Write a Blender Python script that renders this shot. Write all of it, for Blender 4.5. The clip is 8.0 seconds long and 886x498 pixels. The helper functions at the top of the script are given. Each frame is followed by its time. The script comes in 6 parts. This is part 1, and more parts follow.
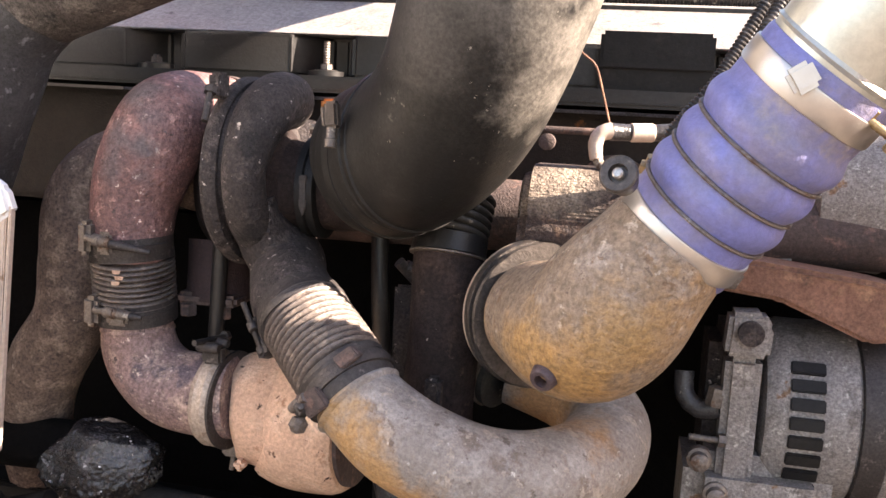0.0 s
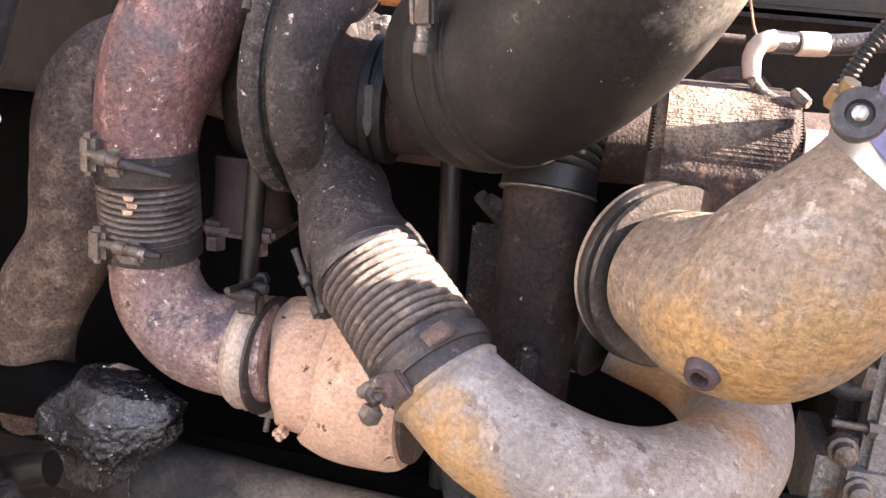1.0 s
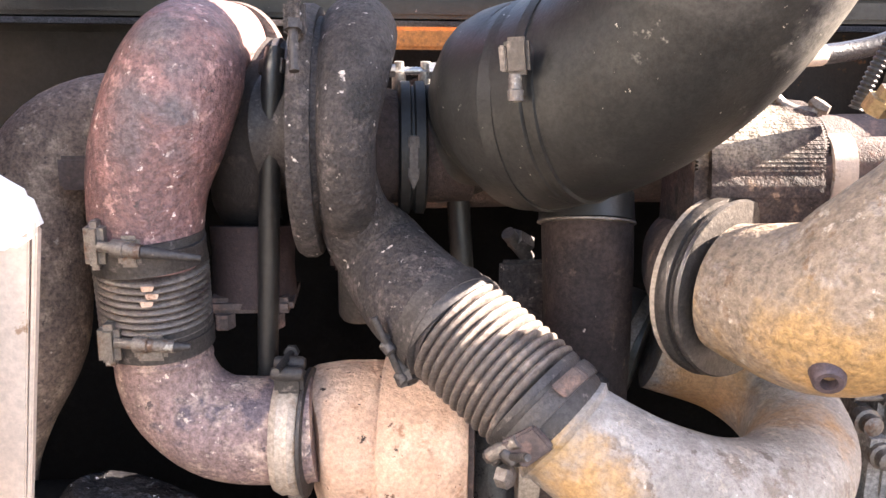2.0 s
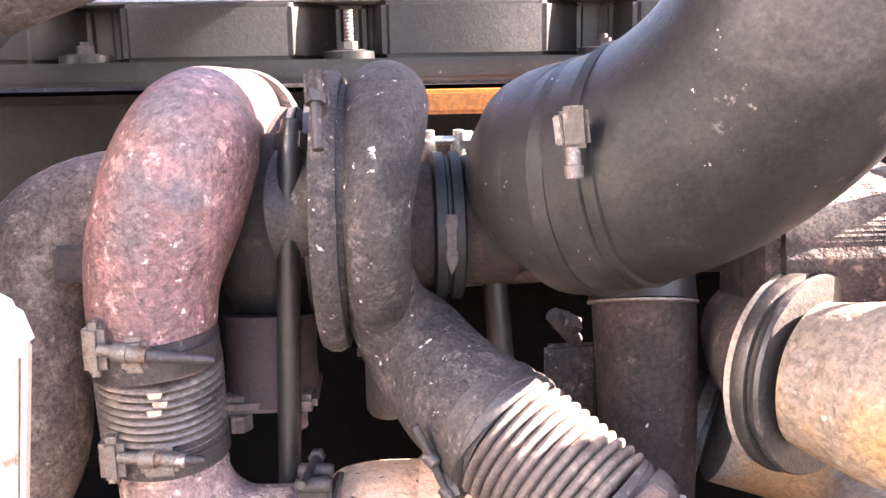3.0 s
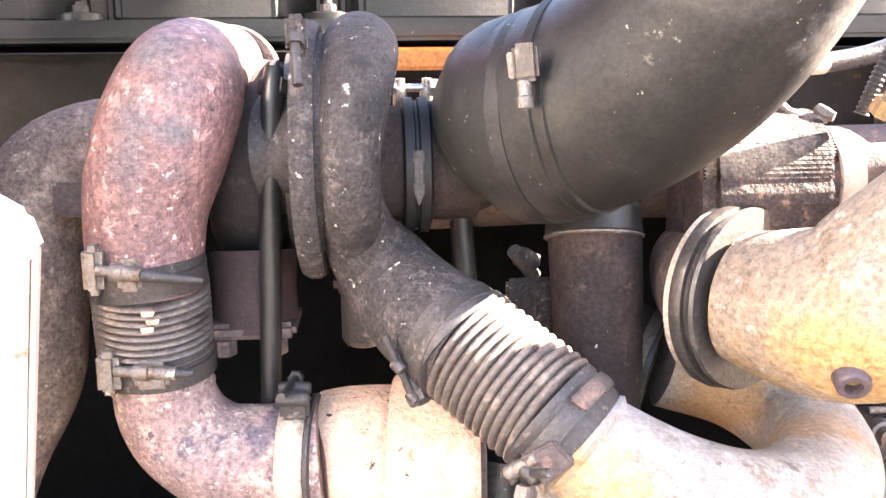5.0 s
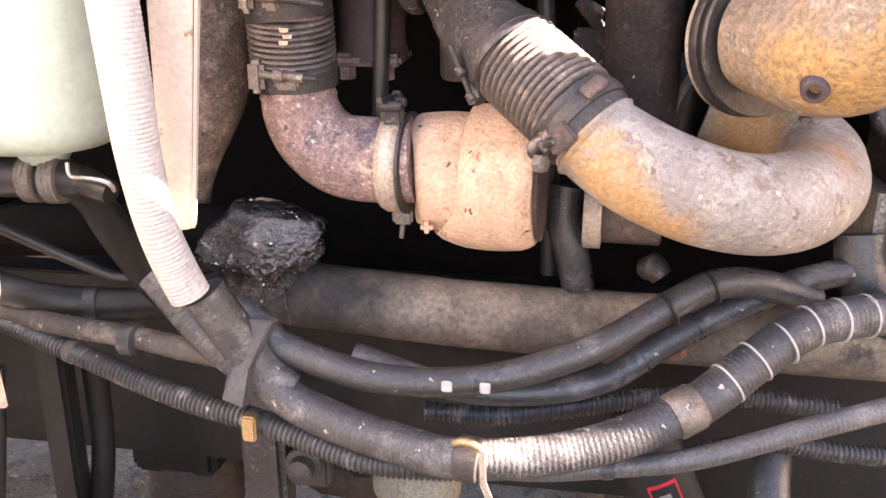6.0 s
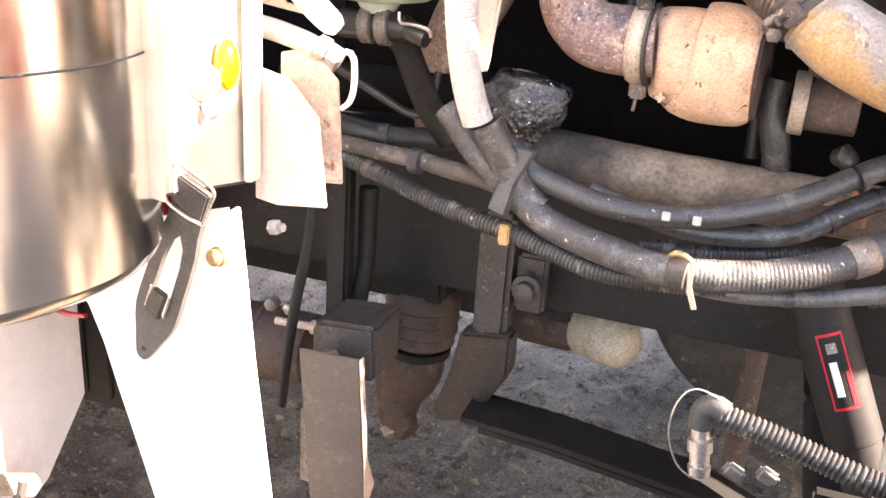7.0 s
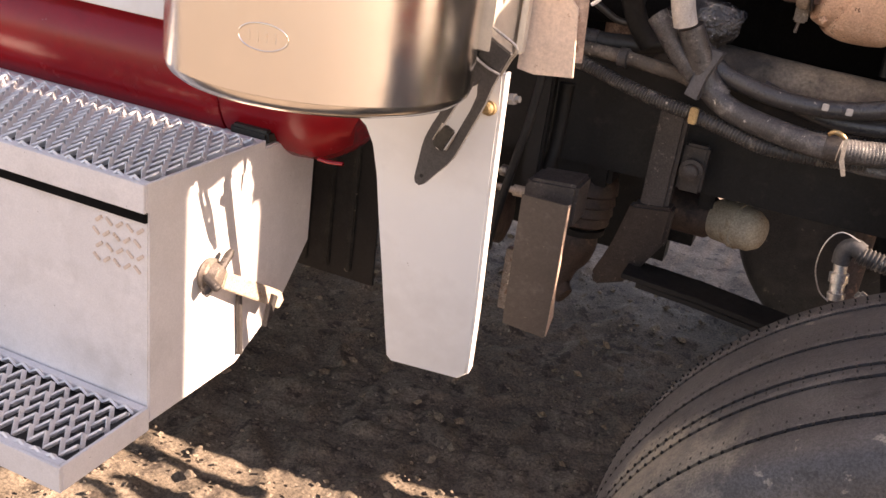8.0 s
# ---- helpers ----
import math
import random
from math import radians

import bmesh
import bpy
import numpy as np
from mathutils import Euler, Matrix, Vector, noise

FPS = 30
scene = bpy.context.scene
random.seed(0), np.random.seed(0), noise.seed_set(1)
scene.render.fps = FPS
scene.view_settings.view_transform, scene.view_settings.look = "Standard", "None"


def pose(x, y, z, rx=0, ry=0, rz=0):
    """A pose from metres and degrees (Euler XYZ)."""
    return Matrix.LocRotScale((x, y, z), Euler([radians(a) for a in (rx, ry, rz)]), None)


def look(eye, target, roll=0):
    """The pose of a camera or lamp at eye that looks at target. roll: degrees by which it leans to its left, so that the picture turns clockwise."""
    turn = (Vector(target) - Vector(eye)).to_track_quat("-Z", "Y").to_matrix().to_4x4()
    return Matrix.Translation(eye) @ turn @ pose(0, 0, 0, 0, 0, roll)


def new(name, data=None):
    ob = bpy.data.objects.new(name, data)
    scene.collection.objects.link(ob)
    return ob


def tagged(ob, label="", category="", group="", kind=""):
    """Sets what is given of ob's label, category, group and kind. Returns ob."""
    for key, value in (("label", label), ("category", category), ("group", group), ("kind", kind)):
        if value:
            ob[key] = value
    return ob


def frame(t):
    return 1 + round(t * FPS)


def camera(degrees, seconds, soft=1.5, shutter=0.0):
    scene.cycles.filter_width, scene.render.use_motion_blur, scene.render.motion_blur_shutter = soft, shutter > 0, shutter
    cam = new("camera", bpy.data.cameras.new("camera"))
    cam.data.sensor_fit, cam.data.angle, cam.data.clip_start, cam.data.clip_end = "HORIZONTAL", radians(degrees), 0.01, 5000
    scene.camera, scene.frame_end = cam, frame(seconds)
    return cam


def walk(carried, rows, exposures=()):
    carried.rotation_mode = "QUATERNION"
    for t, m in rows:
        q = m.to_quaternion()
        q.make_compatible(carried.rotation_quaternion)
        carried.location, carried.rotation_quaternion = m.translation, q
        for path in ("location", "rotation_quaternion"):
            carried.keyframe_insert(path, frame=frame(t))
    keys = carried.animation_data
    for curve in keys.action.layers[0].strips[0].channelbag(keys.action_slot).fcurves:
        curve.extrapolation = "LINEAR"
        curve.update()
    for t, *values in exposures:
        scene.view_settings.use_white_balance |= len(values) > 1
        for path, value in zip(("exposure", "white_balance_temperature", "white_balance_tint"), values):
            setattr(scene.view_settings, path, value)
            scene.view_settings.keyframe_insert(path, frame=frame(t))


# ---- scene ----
cam = camera(52.0, 8.0)
PATH = [
    (0, (0.058, 0.037, 1.51), (-0.383, 1.968, 1.233), 3.4),
    (0.5, (0.009, 0.168, 1.506), (-0.438, 2.07, 1.08), 5.7),
    (1, (-0.068, 0.201, 1.514), (-0.462, 2.092, 0.997), 5.4),
    (1.5, (-0.206, 0.194, 1.518), (-0.315, 2.123, 1.0), 2.7),
    (1.7, (-0.245, 0.195, 1.519), (-0.234, 2.133, 1.026), 2.4),
    (2.8, (-0.305, 0.268, 1.534), (-0.162, 2.224, 1.142), -0.5),
    (3, (-0.305, 0.285, 1.535), (-0.221, 2.25, 1.174), -0.9),
    (3.5, (-0.306, 0.311, 1.529), (-0.363, 2.29, 1.252), -1.8),
    (4, (-0.306, 0.313, 1.53), (-0.394, 2.299, 1.315), -1.6),
    (4.2, (-0.304, 0.303, 1.525), (-0.38, 2.29, 1.311), -1.6),
    (5.3, (-0.29, 0.172, 1.49), (-0.134, 2.112, 1.029), -0.1),
    (5.5, (-0.266, 0.137, 1.479), (-0.193, 2.067, 0.959), -0.2),
    (6, (-0.18, 0.013, 1.425), (-0.482, 1.878, 0.769), 0.2),
    (6.5, (-0.143, -0.091, 1.391), (-0.654, 1.701, 0.667), -0.0),
    (7, (-0.216, -0.286, 1.362), (-0.814, 1.48, 0.639), 4.0),
    (7.5, (-0.32, -0.563, 1.331), (-0.849, 1.226, 0.612), 7.4),
    (8, (-0.314, -0.751, 1.304), (-0.968, 0.969, 0.52), 8.0),
]
# the clip's camera opens up over the dark bay and closes down at the end; its balance is warm
EXPOSURES = [(0, 2.62, 7600, 21), (0.5, 2.98, 7450, 18), (1.0, 3.2, 7350, 24), (1.5, 3.3, 7250, 15), (3.0, 4.2, 7150, 28), (3.5, 4.52, 7150, 28), (4.2, 4.56, 7150, 30), (5.3, 4.25, 7400, 18), (6.0, 3.66, 7950, 27), (6.5, 3.72, 8200, 28), (7.0, 3.75, 8000, 22), (7.5, 2.8, 7900, 22), (8.0, 2.15, 8700, 28)]
walk(cam, [(t, look(eye, target, roll)) for t, eye, target, roll in PATH], EXPOSURES)

# world and sun
SUN_EL, SUN_AZ = 30.0, 4.0      # azimuth counted from +x towards +y
world = bpy.data.worlds.new("sky")
scene.world = world
world.use_nodes = True
nt = world.node_tree
sky = nt.nodes.new("ShaderNodeTexSky")
sky.sky_type, sky.sun_disc = "NISHITA", False
sky.sun_elevation, sky.sun_rotation = radians(SUN_EL), radians(90 - SUN_AZ)
nt.links.new(sky.outputs[0], nt.nodes["Background"].inputs[0])
nt.nodes["Background"].inputs[1].default_value = 0.10
sun = new("sun", bpy.data.lights.new("sun", "SUN"))
sun.data.energy, sun.data.angle, sun.data.color = 5.0, radians(0.5), (1.0, 0.94, 0.84)
a, e = radians(SUN_AZ), radians(SUN_EL)
sun.matrix_world = look((math.cos(a) * math.cos(e) * 9, math.sin(a) * math.cos(e) * 9, math.sin(e) * 9), (0, 0, 0))


# ---- materials
def material(name, base, rough=0.6, metal=0.0, spots=(), grain=0.25, scale=60.0, bump=0.3, fine=400.0, coat=0.0, spec=0.5, speck=0.3, stains_and_light=()):
    """Base colour varied at two scales, with layers of spots (colour, scale, threshold, softness)
    and ragged patches of stain and painted light (colour, centre on the thing, radius) over it, and bump."""
    m = bpy.data.materials.new(name)
    m.use_nodes = True
    n, l = m.node_tree.nodes, m.node_tree.links
    b = n["Principled BSDF"]
    co = n.new("ShaderNodeTexCoord").outputs["Object"]

    def noise_at(sc, detail=4.0, rg=0.6):
        t = n.new("ShaderNodeTexNoise")
        t.inputs["Scale"].default_value, t.inputs["Detail"].default_value, t.inputs["Roughness"].default_value = sc, detail, rg
        l.new(co, t.inputs["Vector"])
        return t.outputs["Fac"]

    def ramp(fac, lo, hi):
        r = n.new("ShaderNodeMapRange")
        r.inputs["From Min"].default_value, r.inputs["From Max"].default_value = lo, hi
        l.new(fac, r.inputs["Value"])
        return r.outputs["Result"]

    def mix(fac, a, c, kind="MIX"):
        x = n.new("ShaderNodeMix")
        x.data_type, x.blend_type = "RGBA", kind
        l.new(fac, x.inputs["Factor"])
        for v, i in ((a, 6), (c, 7)):
            if isinstance(v, tuple):
                x.inputs[i].default_value = (*v, 1)
            else:
                l.new(v, x.inputs[i])
        return x.outputs[2]

    big = noise_at(scale * 0.2, 3)
    dark, light = tuple(c * (1 - grain) for c in base), tuple(min(1, c * (1 + grain)) for c in base)
    col = mix(ramp(big, 0.3, 0.7), dark, light)
    mid = noise_at(scale, 5, 0.7)
    col = mix(ramp(mid, 0.35, 0.7), col, tuple(c * (1 - grain * 0.8) for c in base))
    for colour, sc, lo, soft in spots:
        col = mix(ramp(noise_at(sc, 5, 0.65), lo, lo + soft), col, colour)
    for colour, centre, radius in stains_and_light:
        far = n.new("ShaderNodeVectorMath")
        far.operation = "DISTANCE"
        far.inputs[1].default_value = centre
        l.new(co, far.inputs[0])
        near = ramp(far.outputs["Value"], radius, 0.0)
        edge = n.new("ShaderNodeMath")
        edge.operation = "MULTIPLY_ADD"
        edge.inputs[1].default_value = 1.3
        l.new(noise_at(28, 5, 0.65), edge.inputs[0])
        l.new(near, edge.inputs[2])
        col = mix(ramp(edge.outputs[0], 0.88, 1.32), col, colour)
    if speck:
        fleck = n.new("ShaderNodeMapRange")
        fleck.inputs["From Min"].default_value, fleck.inputs["From Max"].default_value = 0.34, 0.66
        fleck.inputs["To Min"].default_value, fleck.inputs["To Max"].default_value = 1 - speck, 1 + speck
        l.new(noise_at(scale * 4.5, 3, 0.75), fleck.inputs["Value"])
        sh = n.new("ShaderNodeVectorMath")
        sh.operation = "SCALE"
        l.new(col, sh.inputs[0])
        l.new(fleck.outputs["Result"], sh.inputs["Scale"])
        col = sh.outputs["Vector"]
    l.new(col, b.inputs["Base Color"])
    rr = n.new("ShaderNodeMapRange")
    rr.inputs["To Min"].default_value, rr.inputs["To Max"].default_value = max(0.03, rough - 0.12), min(1, rough + 0.12)
    l.new(mid, rr.inputs["Value"])
    l.new(rr.outputs["Result"], b.inputs["Roughness"])
    b.inputs["Metallic"].default_value = metal
    b.inputs["Coat Weight"].default_value = coat
    b.inputs["Specular IOR Level"].default_value = spec
    if bump:
        bp = n.new("ShaderNodeBump")
        bp.inputs["Strength"].default_value, bp.inputs["Distance"].default_value = bump, 0.002
        ad = n.new("ShaderNodeMath")
        ad.operation = "ADD"
        l.new(mid, ad.inputs[0])
        l.new(noise_at(fine, 4), ad.inputs[1])
        l.new(ad.outputs[0], bp.inputs["Height"])
        l.new(bp.outputs[0], b.inputs["Normal"])
    return m


RED_RUST = material("heat_red_steel", (0.185, 0.100, 0.096), 0.48, 0.0, [((0.27, 0.135, 0.125), 26, 0.50, 0.14), ((0.115, 0.088, 0.094), 14, 0.60, 0.06), ((0.35, 0.20, 0.18), 70, 0.58, 0.05), ((0.62, 0.48, 0.43), 110, 0.655, 0.02), ((0.07, 0.05, 0.052), 80, 0.65, 0.03)], 0.28, 50, 1.3, 180, speck=0.45, stains_and_light=[((0.105, 0.082, 0.088), (-.010, -.043, .129), .035), ((0.105, 0.082, 0.088), (-.010, -.043, .095), .032), ((0.105, 0.082, 0.088), (.033, -.035, .160), .038), ((0.105, 0.082, 0.088), (.033, -.043, .120), .035), ((0.105, 0.082, 0.088), (.034, -.043, .085), .03), ((0.12, 0.095, 0.10), (.012, -.01, .18), .04)])
BROWN_PIPE = material("mottled_brown_steel", (0.20, 0.135, 0.105), 0.7, 0.0, [((0.30, 0.215, 0.165), 45, 0.50, 0.1), ((0.075, 0.05, 0.042), 85, 0.63, 0.04), ((0.42, 0.33, 0.27), 130, 0.65, 0.03)], 0.28, 60, 1.2, 200, speck=0.5)
PINK_CAST = material("pink_rust_casting", (0.60, 0.39, 0.28), 0.8, 0.0, [((0.72, 0.52, 0.40), 26, 0.50, 0.15), ((0.40, 0.22, 0.14), 38, 0.60, 0.06), ((0.13, 0.065, 0.045), 55, 0.655, 0.02), ((0.05, 0.03, 0.025), 70, 0.665, 0.02)], 0.15, 60, 1.2, 200, speck=0.20)
ELBOW_STEEL = material("heat_brown_elbow", (0.27, 0.175, 0.16), 0.65, 0.0, [((0.44, 0.31, 0.25), 40, 0.50, 0.14), ((0.13, 0.095, 0.105), 22, 0.55, 0.08), ((0.6, 0.46, 0.38), 110, 0.62, 0.03), ((0.08, 0.055, 0.055), 70, 0.64, 0.03)], 0.28, 60, 1.1, 200, speck=0.45)
GREY_RUST = material("grey_pipe_with_rust", (0.26, 0.225, 0.20), 0.6, 0.0, [((0.33, 0.295, 0.27), 30, 0.50, 0.12), ((0.185, 0.145, 0.12), 24, 0.57, 0.07), ((0.36, 0.30, 0.25), 50, 0.58, 0.05), ((0.13, 0.10, 0.085), 75, 0.63, 0.04), ((0.50, 0.46, 0.42), 90, 0.65, 0.03)], 0.15, 60, 1.2, 170, speck=0.24, stains_and_light=[((0.37, 0.225, 0.10), (-.098, -.045, .050), .040), ((0.38, 0.225, 0.10), (-.080, -.055, .025), .045), ((0.37, 0.22, 0.10), (-.050, -.060, .005), .045), ((0.36, 0.21, 0.10), (-.020, -.058, -.015), .040), ((0.32, 0.18, 0.085), (.10, .04, .005), .06), ((0.30, 0.17, 0.08), (.06, .13, .02), .07)])
# the last, dark patch paints the shade where the elbow meets its ring
ORANGE_RUST = material("orange_rust_steel", (0.27, 0.20, 0.145), 0.6, 0.0, [((0.34, 0.20, 0.085), 9, 0.56, 0.14), ((0.33, 0.27, 0.225), 24, 0.52, 0.12), ((0.19, 0.12, 0.075), 50, 0.59, 0.06), ((0.44, 0.36, 0.29), 60, 0.61, 0.04), ((0.12, 0.085, 0.065), 90, 0.65, 0.03)], 0.2, 40, 1.3, 180, speck=0.36, stains_and_light=[((0.36, 0.215, 0.09), (-.055, -.055, -.02), .065), ((0.37, 0.215, 0.085), (-.005, -.07, -.035), .075), ((0.35, 0.215, 0.095), (.035, -.06, .01), .055), ((0.12, 0.08, 0.06), (-.055, .04, .005), .055)])
DARK_RUST = material("dark_rust_iron", (0.085, 0.06, 0.055), 0.75, 0.0, [((0.18, 0.11, 0.09), 60, 0.55, 0.12), ((0.34, 0.26, 0.22), 160, 0.68, 0.05)], 0.3, 60, 0.6)
GREY_CAST = material("grey_cast_iron", (0.040, 0.032, 0.031), 0.75, 0.1, [((0.078, 0.062, 0.058), 50, 0.53, 0.08), ((0.40, 0.35, 0.32), 110, 0.65, 0.02), ((0.018, 0.015, 0.015), 25, 0.57, 0.08)], 0.3, 80, 1.6, 190, speck=0.6)
BLACK_RUBBER = material("dusty_black_rubber", (0.036, 0.034, 0.031), 0.42, 0.0, [((0.062, 0.057, 0.05), 9, 0.48, 0.2), ((0.20, 0.18, 0.15), 26, 0.66, 0.03), ((0.34, 0.31, 0.26), 70, 0.68, 0.025)], 0.2, 60, 0.08, spec=0.25)
DUSTY_LOOM = material("dusty_wrapped_loom", (0.050, 0.048, 0.051), 0.33, 0.0, [((0.15, 0.14, 0.135), 20, 0.53, 0.14), ((0.03, 0.034, 0.038), 14, 0.58, 0.1), ((0.42, 0.39, 0.35), 60, 0.655, 0.025)], 0.25, 80, 0.5, speck=0.45)
PALE_LOOM = material("pale_worn_loom", (0.085, 0.082, 0.082), 0.36, 0.0, [((0.16, 0.15, 0.145), 20, 0.53, 0.15), ((0.06, 0.055, 0.055), 14, 0.6, 0.1)], 0.25, 80, 0.4, speck=0.4)
# pale patches are dust and, on the right side, sunlight put into colour
INTAKE_RUBBER = material("dusty_sunlit_intake_rubber", (0.0155, 0.0148, 0.0140), 0.46, 0.0, [((0.030, 0.028, 0.0255), 9, 0.50, 0.2), ((0.16, 0.145, 0.125), 26, 0.685, 0.03), ((0.30, 0.27, 0.23), 130, 0.685, 0.015)], 0.2, 60, 0.14, spec=0.30, stains_and_light=[((0.17, 0.155, 0.135), (.175, -.115, .05), .11), ((0.20, 0.185, 0.16), (.175, -.12, .16), .12), ((0.105, 0.096, 0.085), (.10, -.14, .14), .10), ((0.05, 0.046, 0.042), (.05, -.13, .08), .07), ((0.34, 0.31, 0.26), (.125, -.165, .115), .030)])
HOSE_BLACK = material("black_hose_rubber", (0.044, 0.042, 0.044), 0.30, 0.0, [((0.13, 0.12, 0.115), 24, 0.55, 0.15), ((0.33, 0.30, 0.27), 75, 0.675, 0.03)], 0.25, 80, 0.4, speck=0.4)
DARK_STEEL = material("sooty_dark_steel", (0.06, 0.052, 0.05), 0.55, 0.4, [((0.14, 0.12, 0.11), 90, 0.6, 0.1)], 0.25, 80, 0.4)
BELLOWS = material("bellows_steel", (0.17, 0.14, 0.125), 0.5, 0.4, [((0.30, 0.24, 0.2), 60, 0.54, 0.12), ((0.07, 0.05, 0.045), 40, 0.58, 0.1)], 0.25, 60, 0.5)
CLAMP = material("worn_clamp_steel", (0.20, 0.17, 0.15), 0.5, 0.5, [((0.14, 0.085, 0.06), 70, 0.55, 0.1), ((0.42, 0.38, 0.33), 45, 0.62, 0.06)], 0.3, 80, 0.5)
BLACK_PAINT = material("black_paint", (0.011, 0.0105, 0.0105), 0.6, 0.0, [((0.028, 0.024, 0.022), 30, 0.58, 0.2)], 0.25, 40, 0.2, spec=0.3)
# near black: soot, and the deep shade of the bay put into colour
SOOT_SHADE = material("black_soot_and_shade", (0.005, 0.0045, 0.0045), 0.9, 0.0, [((0.012, 0.010, 0.009), 30, 0.6, 0.2)], 0.25, 40, 0.3, spec=0.1)
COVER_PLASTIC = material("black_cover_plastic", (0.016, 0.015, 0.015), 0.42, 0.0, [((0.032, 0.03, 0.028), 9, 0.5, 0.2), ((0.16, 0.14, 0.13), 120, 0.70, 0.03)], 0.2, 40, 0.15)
HEAD_PAINT = material("sooty_orange_paint", (0.02, 0.013, 0.009), 0.75, 0.0, [((0.30, 0.11, 0.025), 14, 0.64, 0.08)], 0.3, 40, 0.4)
LOOM_PLASTIC = material("black_loom_plastic", (0.045, 0.043, 0.043), 0.38, 0.0, [((0.16, 0.145, 0.13), 40, 0.56, 0.12), ((0.36, 0.33, 0.29), 70, 0.67, 0.03)], 0.2, 60, 0.1)
DUST_DUCT = material("dusty_mottled_duct", (0.085, 0.072, 0.066), 0.85, 0.0, [((0.17, 0.148, 0.135), 34, 0.52, 0.12), ((0.03, 0.026, 0.025), 50, 0.58, 0.08), ((0.36, 0.33, 0.30), 90, 0.68, 0.04)], 0.3, 50, 0.9, speck=0.45)
DARK_DUCT = material("scuffed_dark_duct", (0.07, 0.07, 0.075), 0.5, 0.2, [((0.22, 0.22, 0.24), 70, 0.6, 0.08)], 0.3, 60, 0.5)
DARK_RED = material("dark_red_iron", (0.036, 0.020, 0.020), 0.8, 0.0, [((0.065, 0.036, 0.034), 60, 0.56, 0.12)], 0.3, 60, 0.5)
# two pale patches put the sunlit shoulder of the housing into the rust
SCALE_RUST = material("sunlit_scale_rust", (0.050, 0.034, 0.031), 0.8, 0.0, [((0.085, 0.055, 0.046), 30, 0.50, 0.12), ((0.16, 0.105, 0.075), 60, 0.62, 0.05), ((0.022, 0.016, 0.016), 26, 0.57, 0.06), ((0.30, 0.25, 0.21), 140, 0.68, 0.03)], 0.3, 90, 1.6, 110, speck=0.6, stains_and_light=[((0.30, 0.245, 0.195), (.022, -.022, .056), .055), ((0.28, 0.225, 0.18), (-.012, -.030, .044), .045)])
RING_STEEL = material("grey_ring_steel", (0.075, 0.064, 0.058), 0.42, 0.4, [((0.15, 0.125, 0.105), 50, 0.58, 0.1)], 0.25, 60, 0.3)
PORT_STEEL = material("dark_port_steel", (0.10, 0.07, 0.075), 0.55, 0.3, [], 0.25, 120, 0.4)
BRIGHT_STEEL = material("bright_worn_steel", (0.52, 0.49, 0.46), 0.35, 0.8, [((0.3, 0.24, 0.2), 90, 0.62, 0.08)], 0.15, 80, 0.2)
BRASS = material("dull_brass", (0.42, 0.30, 0.16), 0.45, 0.7, [((0.22, 0.13, 0.08), 90, 0.58, 0.1)], 0.2, 80, 0.2)
BRACKET_RUST = material("red_brown_bracket_rust", (0.24, 0.12, 0.08), 0.8, 0.0, [((0.36, 0.20, 0.12), 40, 0.54, 0.15), ((0.10, 0.06, 0.045), 70, 0.6, 0.1)], 0.25, 60, 0.6)
BROWN_PLATE = material("brown_scuffed_plate", (0.098, 0.080, 0.070), 0.6, 0.1, [((0.135, 0.112, 0.098), 40, 0.55, 0.15), ((0.22, 0.19, 0.16), 90, 0.69, 0.03)], 0.2, 40, 0.2, speck=0.12)
PRIMER_RUST = material("rusting_primer_plate", (0.50, 0.36, 0.29), 0.6, 0.1, [((0.62, 0.49, 0.41), 26, 0.5, 0.14), ((0.26, 0.13, 0.08), 34, 0.58, 0.08)], 0.15, 40, 0.4, speck=0.2)
BRACKET_STEEL = material("dull_bracket_steel", (0.60, 0.555, 0.49), 0.42, 0.35, [((0.50, 0.455, 0.40), 14, 0.52, 0.2), ((0.36, 0.30, 0.25), 80, 0.68, 0.03)], 0.08, 50, 0.12, speck=0.06)
DUSTY_HOSE = material("dusty_brown_hose", (0.072, 0.060, 0.052), 0.7, 0.0, [((0.15, 0.125, 0.105), 24, 0.54, 0.12), ((0.34, 0.30, 0.25), 60, 0.65, 0.04)], 0.25, 60, 0.3)
SHOCK_BLACK = material("satin_black_shock", (0.018, 0.017, 0.018), 0.62, 0.0, [((0.035, 0.032, 0.032), 20, 0.56, 0.15)], 0.2, 30, 0.08, spec=0.2, speck=0.1)
RED_LABEL = material("red_label_print", (0.55, 0.02, 0.035), 0.4, 0.0, [], 0.1, 60, 0.05, speck=0.0)
AMBER = material("amber_lens", (0.80, 0.22, 0.01), 0.2, 0.0, [], 0.1, 60, 0.0, speck=0.0)
BLUE_SILICONE = material("blue_silicone", (0.175, 0.19, 0.45), 0.42, 0.0, [((0.22, 0.205, 0.29), 10, 0.47, 0.2), ((0.30, 0.265, 0.25), 22, 0.58, 0.14)], 0.2, 40, 0.3, speck=0.12)
STAINLESS = material("polished_stainless", (0.86, 0.82, 0.76), 0.19, 1.0, [], 0.05, 20, 0.03, speck=0.0)
BRUSHED = material("brushed_steel", (0.58, 0.55, 0.52), 0.4, 0.9, [], 0.1, 60, 0.1, speck=0.0)
ALU_SHEET = material("dull_aluminium_sheet", (0.70, 0.67, 0.67), 0.5, 0.2, [((0.56, 0.53, 0.52), 9, 0.52, 0.25), ((0.34, 0.31, 0.29), 70, 0.70, 0.03)], 0.06, 60, 0.15, speck=0.06)
